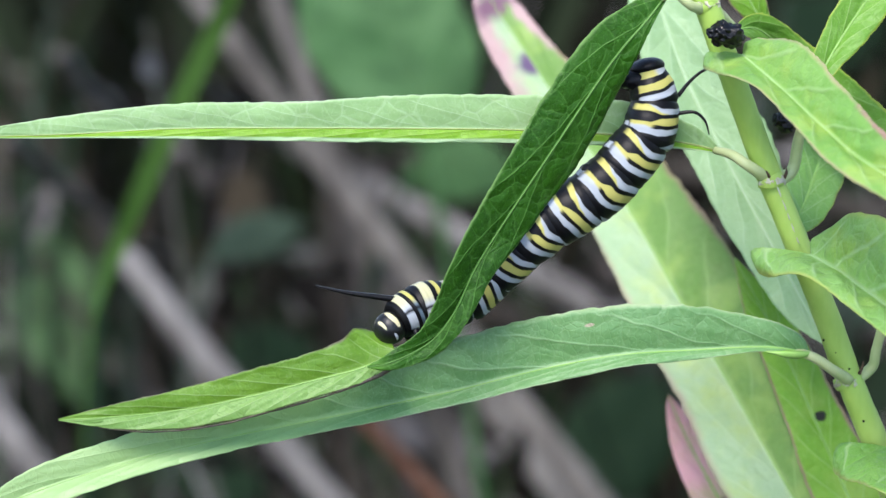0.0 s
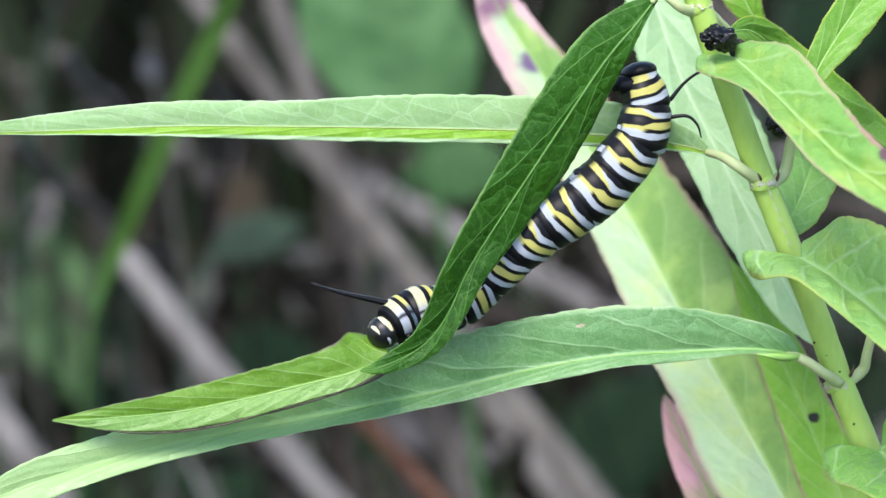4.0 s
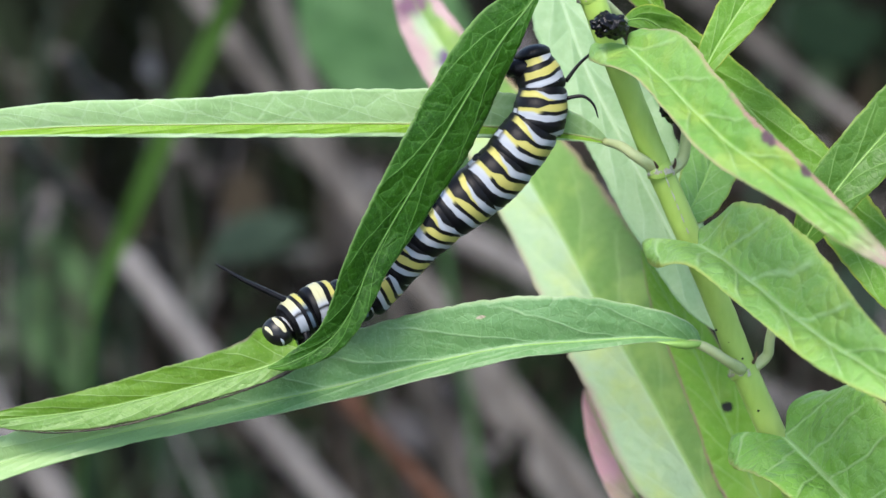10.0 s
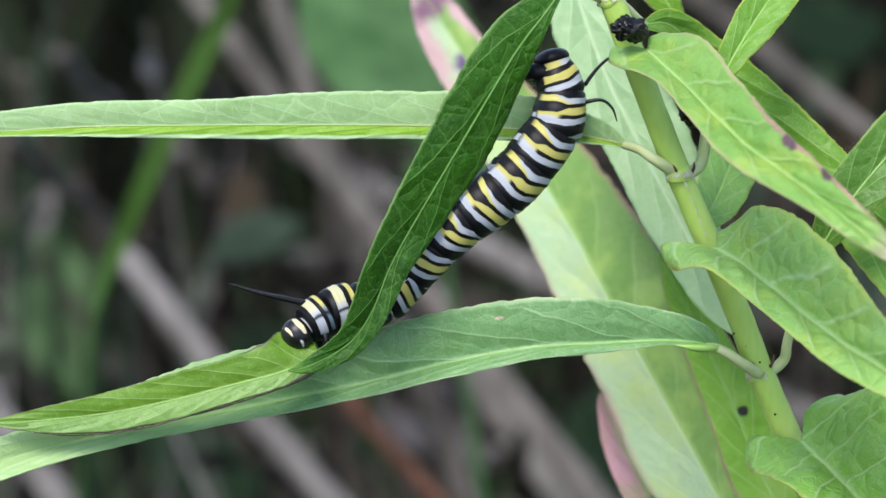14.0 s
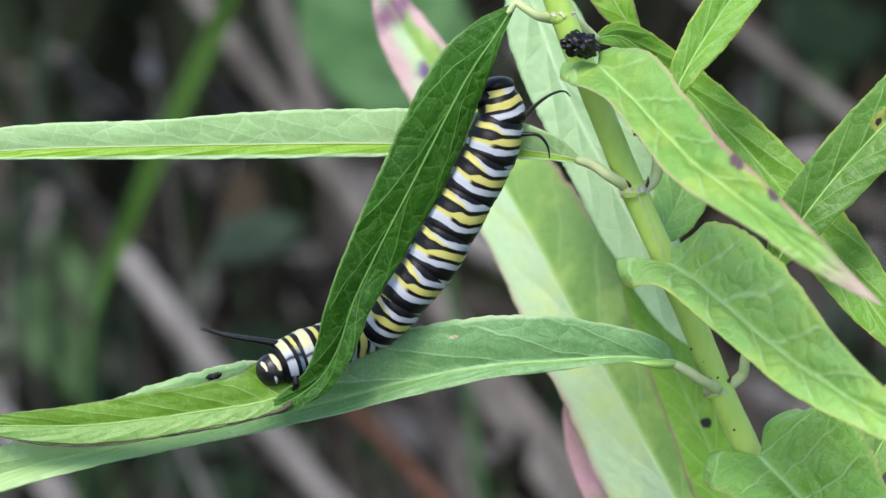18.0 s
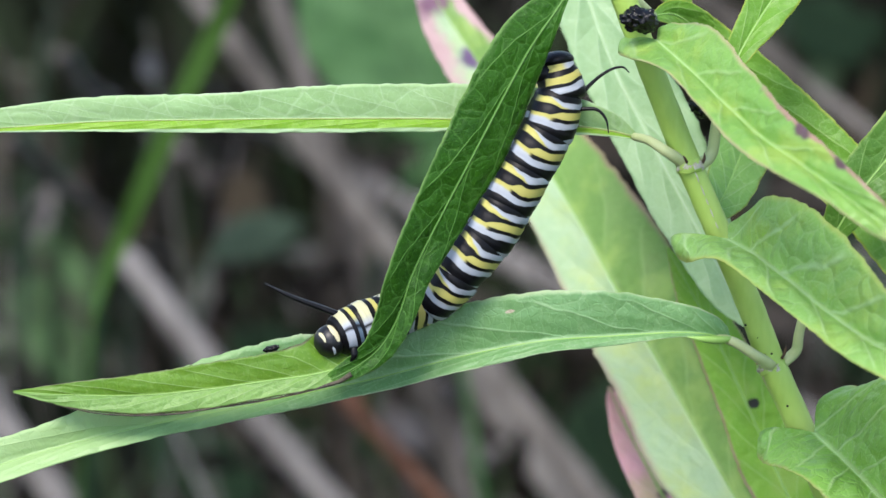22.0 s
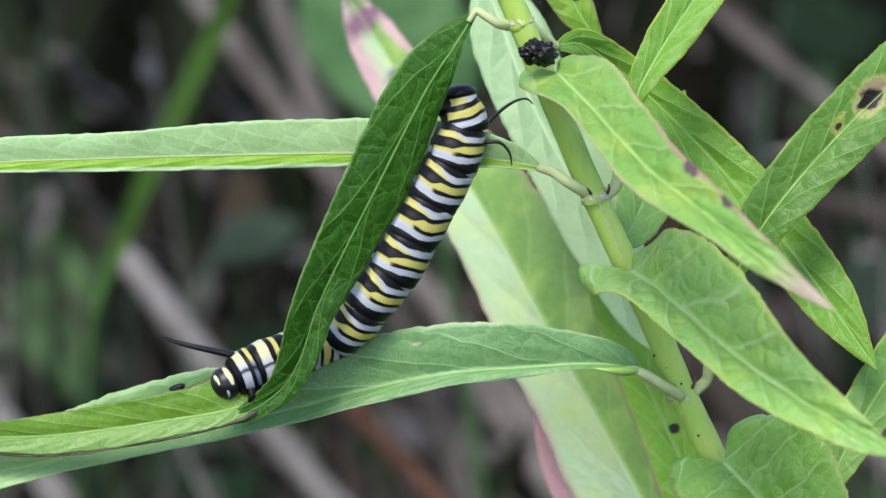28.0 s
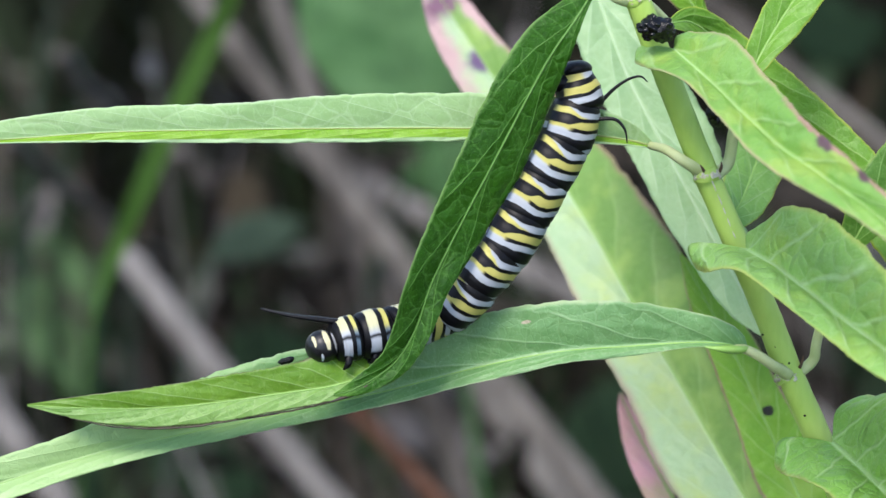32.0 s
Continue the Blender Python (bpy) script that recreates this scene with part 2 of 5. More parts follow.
def tube(points, radii, n=40, around=14, shift=(0, 0, 0), lumps=0.0, seed=0):
    """A tapered tube along a smooth curve; points in millimetres, radii likewise."""
    c = curve_points(points, n)
    r = np.interp(np.linspace(0, 1, n), np.linspace(0, 1, len(radii)), radii)
    tan = np.gradient(c, axis=0)
    tan /= np.linalg.norm(tan, axis=1)[:, None]
    ref = np.array((0.0, 1.0, 0.0))
    bm = bmesh.new()
    rings = []
    for k in range(n):
        u = np.cross(tan[k], ref)
        u /= max(np.linalg.norm(u), 1e-6)
        w = np.cross(u, tan[k])
        ring = []
        for j in range(around):
            g = 2 * math.pi * j / around
            rr = r[k] * (1 + lumps * noise.noise((c[k][0] * 0.6 + seed, j * 0.7, c[k][2] * 0.6)))
            q = c[k] + rr * (math.cos(g) * u + math.sin(g) * w)
            ring.append(bm.verts.new(Vector(q) * 0.001 - Vector(shift) * 0.001))
        rings.append(ring)
    for k in range(n - 1):
        for j in range(around):
            bm.faces.new((rings[k][j], rings[k][(j + 1) % around], rings[k + 1][(j + 1) % around], rings[k + 1][j]))
    bm.faces.new(rings[0][::-1])
    bm.faces.new(rings[-1])
    bmesh.ops.recalc_face_normals(bm, faces=bm.faces)
    return bm


def blade(stations, shift, n=170, half=9, side=9.0, slant=1.6, pucker=0.10, rough=0.035, thick=0.22, seed=0, wave=0.25, flip=False, lobes=(0.0, 0.0), ramped=0.22, teeth=0.05):
    """A leaf blade. A station: midrib x, y, z, the two half widths, and the two angles (degrees) by which the halves turn from the picture's plane
    towards the camera. Quilted between side veins, with a finely toothed edge and a real thickness."""
    if flip:
        stations = [(*q[:3], q[4], q[3], q[6], q[5]) for q in stations]
    st = curve_points(stations, n)
    c = st[:, :3]
    tan = np.gradient(c, axis=0)
    tan /= np.linalg.norm(tan, axis=1)[:, None]
    rng = random.Random(seed)
    verts, uvs = [], []
    cols = 2 * half + 1
    for layer in (0, 1):
        for k in range(n):
            u = k / (n - 1)
            flat = np.array((tan[k][2], 0.0, -tan[k][0]))
            flat /= max(np.linalg.norm(flat), 1e-6)
            deep = np.cross(flat, tan[k])
            if deep[1] > 0:
                deep = -deep
            for j in range(cols):
                v = (j - half) / half
                right = v > 0
                w = max(st[k][4] if right else st[k][3], 0.03)
                g = radians(st[k][6] if right else st[k][5])
                av = abs(v)
                edge = 1 + (rough * noise.noise((c[k][0] * 0.9 + seed, c[k][2] * 0.9, 5.0 + right)) + rough * 0.6 * noise.noise((c[k][0] * 3.1, seed, c[k][2] * 3.1))) * av
                tooth = teeth * (noise.noise((c[k][0] * 3.6, 7.0 + right, c[k][2] * 3.6)) + 0.8 * noise.noise((c[k][0] * 9.0, right, c[k][2] * 9.0))) * av ** 8 if w > 0.5 else 0.0
                way = math.cos(g) * flat * (1 if right else -1) + math.sin(g) * deep
                up = np.cross(way, tan[k]) * (1 if right else -1)
                if np.dot(up, deep) < 0:
                    up = -up
                run = u * side - av ** 0.8 * slant + 0.43 * right
                lift = pucker * (0.5 - 0.5 * math.cos(2 * math.pi * run)) * math.sin(math.pi * min(av * 1.05, 1.0)) * min(1.0, w / 2)
                lift += wave * noise.noise((c[k][0] * 0.18 + 3 * seed, v * 1.3, c[k][2] * 0.18)) * av
                lift += 0.12 * w * 0.3 * math.sin(math.pi * av)
                lobe = lobes[1 if right else 0] * math.sin(0.78 * math.pi * av) * max(0.0, 1 - u / ramped) ** 1.4
                q = c[k] - tan[k] * lobe + way * (w * av * edge + tooth) + up * (lift - thick * layer * (1 - 0.7 * av))
                verts.append(q * 0.001 - np.array(shift) * 0.001)
                uvs.append((u, 0.5 + 0.5 * v))
    faces = []
    m = n * cols
    for k in range(n - 1):
        for j in range(cols - 1):
            a = k * cols + j
            faces.append((a, a + cols, a + cols + 1, a + 1))
            faces.append((m + a, m + a + 1, m + a + cols + 1, m + a + cols))
        for a, b in ((k * cols, k * cols + cols), ((k + 1) * cols + cols - 1, k * cols + cols - 1)):
            faces.append((a, a + m, b + m, b))
    for k, f in ((0, 1), (n - 1, -1)):
        for j in range(cols - 1):
            a = k * cols + j
            faces.append((a, a + 1, a + 1 + m, a + m)[::f])
    data = bpy.data.meshes.new("leaf")
    data.from_pydata([tuple(q) for q in verts], [], faces)
    layer = data.uv_layers.new(name="map")
    for loop in data.loops:
        layer.data[loop.index].uv = uvs[loop.vertex_index]
    data.update()
    return data


def leaf(name, parent, shift, stations, material, label, rib=0.32, stalk=None, seed=0, second=None, **how):
    """A leaf: its blade, a raised midrib and, where given, the petiole that carries it."""
    ob = part(name, blade(stations, shift, seed=seed, **how), material, parent, label)
    ob.data.name = name
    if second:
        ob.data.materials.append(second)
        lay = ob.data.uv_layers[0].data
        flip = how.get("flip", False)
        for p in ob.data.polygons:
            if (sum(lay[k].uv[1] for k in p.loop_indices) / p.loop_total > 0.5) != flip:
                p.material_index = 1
    line = [(s[0], s[1], s[2]) for s in stations]
    part("midrib", tube(line, [rib * 0.6, rib * 0.55, rib * 0.42, rib * 0.28, 0.05], 60, 8, shift), RIB_DARK if material is GREEN_TOP else RIB_OLIVE if material is PALE else RIB_PALE if material is SOFT else RIB_FRESH if material in (FRESH, FRESH_PINK, QUILT) else RIB, ob)
    if stalk:
        part("petiole", tube(stalk[0], stalk[1], 24, 12, shift), PETIOLE, ob)
    return ob


# ---- how the wind moves the plant: seconds, shift (mm), turn (degrees) about the middle node ----
SWAY = [
    (0, 17.50, 1.52, 1.64, -0.60, 1.67, 2.58),
    (0.5, 17.98, 0.60, 1.46, -0.20, 2.18, 2.16),
    (1, 18.03, 0.33, 0.92, 0.01, 2.14, 2.27),
    (1.5, 17.16, 0.26, 0.62, 0.15, 2.18, 2.10),
    (2, 15.93, 0.70, 0.86, 0.03, 2.07, 1.90),
    (2.5, 15.21, 1.17, 1.16, -0.13, 2.04, 1.84),
    (3, 15.39, 1.86, 1.26, -0.13, 2.05, 1.71),
    (3.5, 16.18, 1.86, 1.24, -0.22, 2.09, 1.81),
    (5.5, 17.31, 2.15, 1.71, -0.38, 2.31, 1.94),
    (6, 15.74, 0.45, 1.50, -0.16, 1.96, 2.00),
    (6.5, 13.47, 1.63, 1.67, -0.56, 1.59, 1.91),
    (7, 10.21, 2.59, 2.53, -0.78, 1.55, 1.22),
    (7.5, 8.60, 3.29, 3.24, -1.03, 1.44, 0.83),
    (8, 10.06, 2.75, 3.19, -1.06, 1.46, 1.09),
    (8.5, 12.42, 2.28, 3.03, -0.88, 1.63, 1.51),
    (9, 11.89, 2.04, 2.93, -0.85, 1.58, 1.52),
    (9.5, 8.81, 3.05, 2.84, -1.08, 1.42, 0.91),
    (10, 6.57, 1.79, 2.58, -0.79, 1.02, 0.82),
    (10.5, 6.41, 1.78, 2.70, -0.77, 1.14, 0.78),
    (11, 4.50, 2.09, 3.22, -0.94, 1.03, 0.37),
    (11.5, 2.57, 1.95, 3.33, -0.96, 0.98, -0.03),
    (12, 2.94, 1.01, 3.05, -0.59, 0.79, 0.39),
    (12.5, 4.36, 0.76, 2.76, -0.59, 0.78, 0.69),
    (13, 7.42, 1.79, 3.28, -0.99, 1.08, 0.81),
    (13.5, 9.98, 3.73, 3.50, -1.27, 1.47, 1.08),
    (14, 8.50, 2.93, 2.24, -0.96, 1.38, 0.89),
    (14.5, 3.37, 0.67, 0.47, -0.22, 0.80, 0.44),
    (16.5, 10.28, 1.83, 4.20, -1.27, 1.06, 1.25),
    (17, 11.49, 0.48, 2.21, -0.80, 1.15, 1.52),
    (17.5, 8.25, -0.38, 0.49, -0.22, 0.89, 1.12),
    (18, 3.77, -0.58, 0.68, -0.19, 0.63, 0.29),
    (18.5, 2.00, 1.50, 2.43, -0.81, 0.48, -0.06),
    (19, 3.91, -0.94, 3.47, -0.68, 0.45, 0.44),
    (19.5, 7.54, 0.76, 2.29, -0.78, 0.81, 0.84),
    (20, 8.55, 0.13, 0.58, -0.31, 0.88, 1.13),
    (20.5, 6.20, 0.32, 0.23, -0.24, 0.80, 0.78),
    (21, 4.18, -0.44, 1.83, -0.38, 0.62, 0.44),
    (21.5, 5.74, 1.66, 3.51, -1.06, 0.79, 0.50),
    (22, 9.43, 1.45, 3.09, -1.05, 0.98, 1.08),
    (22.5, 12.26, 0.34, 1.12, -0.41, 1.03, 1.78),
    (23, 12.96, -0.75, -0.28, 0.04, 1.09, 1.91),
    (23.5, 11.06, -0.38, 0.06, -0.10, 0.96, 1.61),
    (24, 8.21, 0.77, 1.46, -0.51, 0.83, 1.06),
    (24.5, 5.52, 0.91, 2.04, -0.66, 0.71, 0.65),
    (25, 3.56, 0.37, 1.35, -0.49, 0.54, 0.27),
    (25.5, 2.92, -0.38, -0.11, -0.16, 0.35, 0.37),
    (27.5, 2.25, -0.50, 0.09, -0.12, 0.29, 0.09),
    (28, -0.04, -0.31, -0.02, -0.19, 0.04, -0.23),
    (28.5, -1.83, -0.13, 0.59, -0.35, -0.00, -0.49),
    (29, -1.43, 0.04, 1.27, -0.41, -0.07, -0.53),
    (29.5, 0.70, 0.56, 1.85, -0.64, 0.20, -0.48),
    (30, 3.20, 0.56, 2.26, -0.82, 0.32, 0.16),
    (30.5, 5.33, 0.30, 2.35, -0.79, 0.53, 0.49),
    (31, 7.81, 0.20, 2.20, -0.67, 0.58, 1.05),
    (31.5, 9.65, -1.38, 2.17, -0.54, 0.64, 1.44),
    (32, 10.94, -0.77, 2.15, -0.59, 0.78, 1.65),
]
NODE = Vector((15.11, 0.00, 4.92)) * 0.001
LEAF_FOOT = Vector((3.34, -4.00, 22.97)) * 0.001


def about(p, row):
    x, y, z, rx, ry, rz = row
    return Matrix.Translation(p) @ pose(x * 0.001, y * 0.001, z * 0.001, rx, ry, rz) @ Matrix.Translation(-p)


def swayed(row):
    return STAGE @ about(NODE, row[1:])


# the chewed leaf's own swing within the plant, about its foot
SWING = [
    (0, 0.48, -0.34, 0.08, -0.1, 5.08, 0.08),
    (0.5, 0.46, -0.34, -0.02, -0.15, 4.69, 0.16),
    (1, 0.41, -0.31, -0.03, -0.16, 4.64, 0.18),
    (1.5, 0.3, -0.32, 0.06, -0.19, 4.36, 0.25),
    (2, 0.32, -0.32, 0.01, -0.21, 4.47, 0.26),
    (2.5, 0.27, -0.32, 0.08, -0.2, 4.35, 0.26),
    (3, 0.27, -0.34, 0.05, -0.22, 4.37, 0.28),
    (3.5, 0.24, -0.34, -0.03, -0.2, 4.35, 0.26),
    (4, 0.21, -0.36, 0.04, -0.24, 4.19, 0.27),
    (4.5, 0.19, -0.39, 0.1, -0.28, 4.04, 0.29),
    (5, 0.17, -0.42, 0.17, -0.31, 3.88, 0.3),
    (5.5, 0.14, -0.44, 0.23, -0.35, 3.72, 0.31),
    (6, 0.24, -0.31, 0.4, -0.25, 3.08, 0.26),
    (6.5, 0.2, -0.34, 0.53, -0.26, 3.09, 0.3),
    (7, 0.08, -0.28, 0.53, -0.25, 2.92, 0.33),
    (7.5, 0.05, -0.31, 0.55, -0.28, 2.74, 0.38),
    (8, 0.09, -0.29, 0.59, -0.23, 2.73, 0.29),
    (8.5, 0.1, -0.29, 0.52, -0.21, 2.68, 0.23),
    (9, 0.11, -0.27, 0.54, -0.19, 2.69, 0.3),
    (9.5, -0.04, -0.29, 0.65, -0.24, 2.47, 0.38),
    (10, 0.04, -0.21, 0.68, -0.21, 2.49, 0.28),
    (10.5, 0.02, -0.18, 0.64, -0.18, 2.45, 0.23),
    (11, -0.04, -0.17, 0.72, -0.16, 2.34, 0.24),
    (11.5, -0.14, -0.16, 0.71, -0.17, 2.11, 0.27),
    (12, 0.03, -0.13, 0.74, -0.16, 2.25, 0.19),
    (12.5, 0.15, -0.12, 0.7, -0.11, 2.42, 0.13),
    (13, 0.08, -0.19, 0.75, -0.17, 2.32, 0.25),
    (13.5, -0.12, -0.33, 0.71, -0.26, 2.08, 0.37),
    (14, -0.11, -0.33, 0.62, -0.33, 2.13, 0.39),
    (14.5, 0.02, -0.16, 0.62, -0.24, 1.81, 0.33),
    (15, -0.05, -0.08, 0.47, -0.14, 1.73, 0.28),
    (15.5, -0.12, 0.01, 0.33, -0.04, 1.66, 0.23),
    (16, -0.19, 0.09, 0.19, 0.05, 1.58, 0.18),
    (16.5, -0.26, 0.17, 0.04, 0.15, 1.5, 0.13),
    (17, -0.07, 0.16, -0.09, 0.15, 0.18, -0.12),
    (17.5, -0.34, 0.16, 0.01, 0.22, -0.69, -0.18),
    (18, -0.32, 0.25, -0.04, 0.47, -0.58, -0.48),
    (18.5, -0.43, 0.28, 0.12, 0.5, -0.72, -0.49),
    (19, -0.14, 0.36, 0.15, 0.65, -0.53, -0.74),
    (19.5, -0.19, 0.26, 0.08, 0.36, -0.54, -0.33),
    (20, -0.14, 0.22, -0.04, 0.32, -0.46, -0.34),
    (20.5, -0.25, 0.25, -0.09, 0.45, -0.53, -0.49),
    (21, -0.17, 0.36, 0.01, 0.69, -0.6, -0.81),
    (21.5, -0.23, 0.31, 0.08, 0.46, -0.69, -0.5),
    (22, -0.11, 0.26, 0.06, 0.31, -0.36, -0.5),
    (22.5, -0, 0.28, -0.06, 0.34, -0.14, -0.67),
    (23, 0.03, 0.28, -0.11, 0.38, -0.23, -0.7),
    (23.5, -0.01, 0.28, -0.17, 0.42, -0.18, -0.79),
    (24, -0.15, 0.28, -0.05, 0.45, -0.39, -0.68),
    (24.5, -0.23, 0.27, -0.01, 0.41, -0.65, -0.42),
    (25, -0.24, 0.29, 0.05, 0.53, -0.74, -0.58),
    (25.5, -0.23, 0.28, -0.05, 0.57, -0.62, -0.61),
    (26, -0.17, 0.26, -0.04, 0.52, -0.52, -0.54),
    (26.5, -0.11, 0.24, -0.04, 0.48, -0.41, -0.47),
    (27, -0.05, 0.23, -0.04, 0.43, -0.31, -0.41),
    (27.5, 0.01, 0.21, -0.03, 0.39, -0.21, -0.34),
    (28, -0.08, 0.24, 0.03, 0.5, -0.3, -0.5),
    (28.5, -0.08, 0.23, 0.03, 0.47, -0.3, -0.49),
    (29, -0.09, 0.24, 0.15, 0.49, -0.4, -0.52),
    (29.5, -0.11, 0.24, 0.11, 0.44, -0.53, -0.4),
    (30, -0.03, 0.2, 0.12, 0.28, -0.46, -0.24),
    (30.5, 0.06, 0.2, 0.03, 0.29, -0.31, -0.22),
    (31, 0.07, 0.21, 0.07, 0.25, -0.35, -0.27),
    (31.5, 0.2, 0.26, 0.03, 0.3, -0.2, -0.31),
    (32, 0.17, 0.21, -0.01, 0.2, -0.15, -0.18),
]

# ---- ground ----
ROOT = STAGE.inverted() @ Vector((0.062, 0.03, 0.0)) * 1000


def ground_height(x, y):
    return 0.018 * noise.noise((x * 2.2, y * 2.2, 0.3)) + 0.008 * noise.noise((x * 9, y * 9, 1.7)) - 0.005


def make_ground():
    edges = sorted({round(v, 4) for v in [*np.linspace(-1.6, 1.6, 90), -3, -6, -15, -60, -400, -2500, 3, 6, 15, 60, 400, 2500]})
    rows = sorted({round(v, 4) for v in [*np.linspace(-0.8, 3.2, 110), -3, -15, -400, -2500, 6, 15, 60, 400, 2500]})
    bm = bmesh.new()
    grid = [[bm.verts.new((x, y, ground_height(x, y))) for x in edges] for y in rows]
    for i in range(len(rows) - 1):
        for j in range(len(edges) - 1):
            bm.faces.new((grid[i][j], grid[i][j + 1], grid[i + 1][j + 1], grid[i + 1][j]))
    # Soil tones lowered: shade from the growth above is put into the colour.
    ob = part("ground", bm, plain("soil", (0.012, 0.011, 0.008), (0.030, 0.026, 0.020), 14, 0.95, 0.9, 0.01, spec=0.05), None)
    tagged(ob, "damp soil strewn with dead litter, darkened for the growth's shade", "ground", kind="structure")


make_ground()

# ---- the plant ----
plant = tagged(new("milkweed_plant"), "tall green milkweed plant with narrow paired leaves", "plant")
B = tuple(ROOT)

part("stem", tube([tuple(ROOT + Vector((0, 0, -8))), tuple(ROOT.lerp(Vector((40.5, 18, -53)), 0.5) + Vector((6, 4, 0))), (40.5, 18, -53), (31.9, 9, -31.8), (26.8, 6.5, -20.3), (24, 5, -14.6), (21.1, 3.5, -7.8), (17.9, 2, -1.1), (14.2, 0.5, 6.7), (10.5, -1.5, 15.2), (7.8, -3, 21.5), (6, -4, 25.8), (3.6, -6, 32.2), (0.9, -9, 41.7)],
    [2.3, 2.1, 1.85, 1.48, 1.38, 1.34, 1.3, 1.28, 1.28, 1.26, 1.25, 1.22, 1.15, 0.5], 150, 20, B, 0.05), STEM, plant, "smooth light green stem with pale nodes")
for ring in ([(14.7, 0.4, 5.5), (14.9, 0.4, 5.1), (15, 0.5, 4.6)], [(23.6, 5, -14.2), (23.7, 5, -14.6), (23.9, 5, -15)], [(7.4, -3.2, 22.3), (7.5, -3.1, 22), (7.6, -3, 21.8)]):
    part("node", tube(ring, [1.26, 1.32, 1.27], 9, 22, B, 0.14, 3), STEM, plant)
    part("node_scar", tube([tuple(Vector(ring[0]).lerp(Vector(ring[1]), 0.94)), ring[1], tuple(Vector(ring[2]).lerp(Vector(ring[1]), 0.94))], [1.28, 1.345, 1.28], 7, 40, B, 0.3, 9), SCAR, plant, "pale ragged leaf scar round the node")
for spot in ((22.2, 3.2, -11.7), (23.6, 3.4, -13.3), (20.9, 2.9, -10.5), (12.8, -0.9, 9.9), (16.8, 0.6, 1.8), (25.4, 4.6, -18.5)):
    bm = bmesh.new()
    bmesh.ops.create_icosphere(bm, subdivisions=2, radius=0.00013, matrix=Matrix.Translation((Vector(spot) - Vector(B)) * 0.001))
    part("speck", bm, DROPPING, plant, "tiny dark speck")
rng = random.Random(3)
for cx, cy, cz in ((14.95, 0.45, 5.0), (23.75, 5, -14.7), (7.55, -3.1, 21.9)):
    for k in range(13):
        g = radians(rng.uniform(195, 345))
        pts = [(cx + 1.36 * math.cos(g + d), cy + 1.36 * math.sin(g + d), cz + rng.uniform(-0.35, 0.3)) for d in (0, 0.12, 0.26, 0.38)]
        part("node_fibre", tube(pts, [0.03, rng.uniform(0.05, 0.1), 0.06, 0.02], 9, 6, B, 0.5, k), FIBRE, plant, "dry whitish fibre on the node")
for line in ([(15.3, -0.88, 4.5), (15.55, -0.78, 4), (15.75, -0.68, 3.5)], [(15.9, -0.62, 3.2), (16.2, -0.5, 2.6), (16.35, -0.42, 2.2)], [(16.5, -0.35, 1.9), (16.75, -0.22, 1.3)], [(16.95, -0.15, 0.9), (17.1, -0.08, 0.5), (17.3, 0, 0.1)], [(17.5, 0.1, -0.4), (17.8, 0.2, -1)]):
    part("sap_streak", tube(line, [0.03, 0.08, 0.05], 9, 6, B, 0.7, 5), FIBRE, plant, "dried whitish sap on the stem")
for line in ([(14.5, -1, 5.4), (14.3, -1.3, 5.7), (14.1, -1.4, 6)], [(23.3, 3.4, -13.9), (23, 3.2, -13.6), (22.9, 3.2, -13.3)], [(24.7, 3.9, -13.8), (25, 3.9, -13.1), (25.1, 4, -12.5)], [(16.1, 0, 5.4), (16.3, -0.1, 5.9), (16.3, 0, 6.4)]):
    part("axil_bud", tube(line, [0.16, 0.13, 0.05], 10, 8, B, 0.5, 2), BUD, plant, "small brown bud in a leaf axil")
chewed = leaf("leaf_chewed", plant, B, [
    (3.3, -4, 23, 0.2, 0.2, 0, 0), (1.5, -4.5, 20, 2.3, 0.7, 5, 10), (-1.5, -4.5, 15.4, 3.62, 2.19, 12, -28), (-6.1, -4.5, 6.5, 3.67, 3.47, 20, -33), (-9.4, -4.5, 0.1, 3.47, 2.88, 32, -31),
    (-12.2, -4.5, -5.7, 3.04, 1.9, 34, -8), (-13.8, -4, -10.4, 2.42, 1.6, 28, 10), (-15.9, -3.6, -13.7, 1.64, 1.4, 16, 5), (-19.4, -3.9, -16, 0.9, 0.8, 0, 0), (-21.6, -4.1, -16.7, 0.1, 0.1, 0, 0)],
    GREEN_TOP, "dark green upper leaf half eaten towards its end", 0.2, ([(6.8, -3, 21.7), (5.5, -4.6, 21.8), (4.3, -4.8, 22.5), (3.4, -4.5, 23), (2.6, -4.4, 22)], [0.62, 0.48, 0.42, 0.38, 0.25]), 1, side=6.3, slant=1.3, n=220, flip=True)
# The lower half takes the copy that has the sheen in its colour.
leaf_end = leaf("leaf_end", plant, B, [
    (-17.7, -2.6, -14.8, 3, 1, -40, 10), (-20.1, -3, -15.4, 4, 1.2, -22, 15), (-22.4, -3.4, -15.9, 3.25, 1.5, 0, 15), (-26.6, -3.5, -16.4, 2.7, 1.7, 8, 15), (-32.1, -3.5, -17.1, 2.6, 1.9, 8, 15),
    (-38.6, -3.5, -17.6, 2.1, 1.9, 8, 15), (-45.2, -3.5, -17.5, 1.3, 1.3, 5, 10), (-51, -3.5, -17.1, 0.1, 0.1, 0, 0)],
    GREEN_END, "light green leaf end beyond the bite", 0.14, None, 2, END_SHEEN, side=8, flip=True)
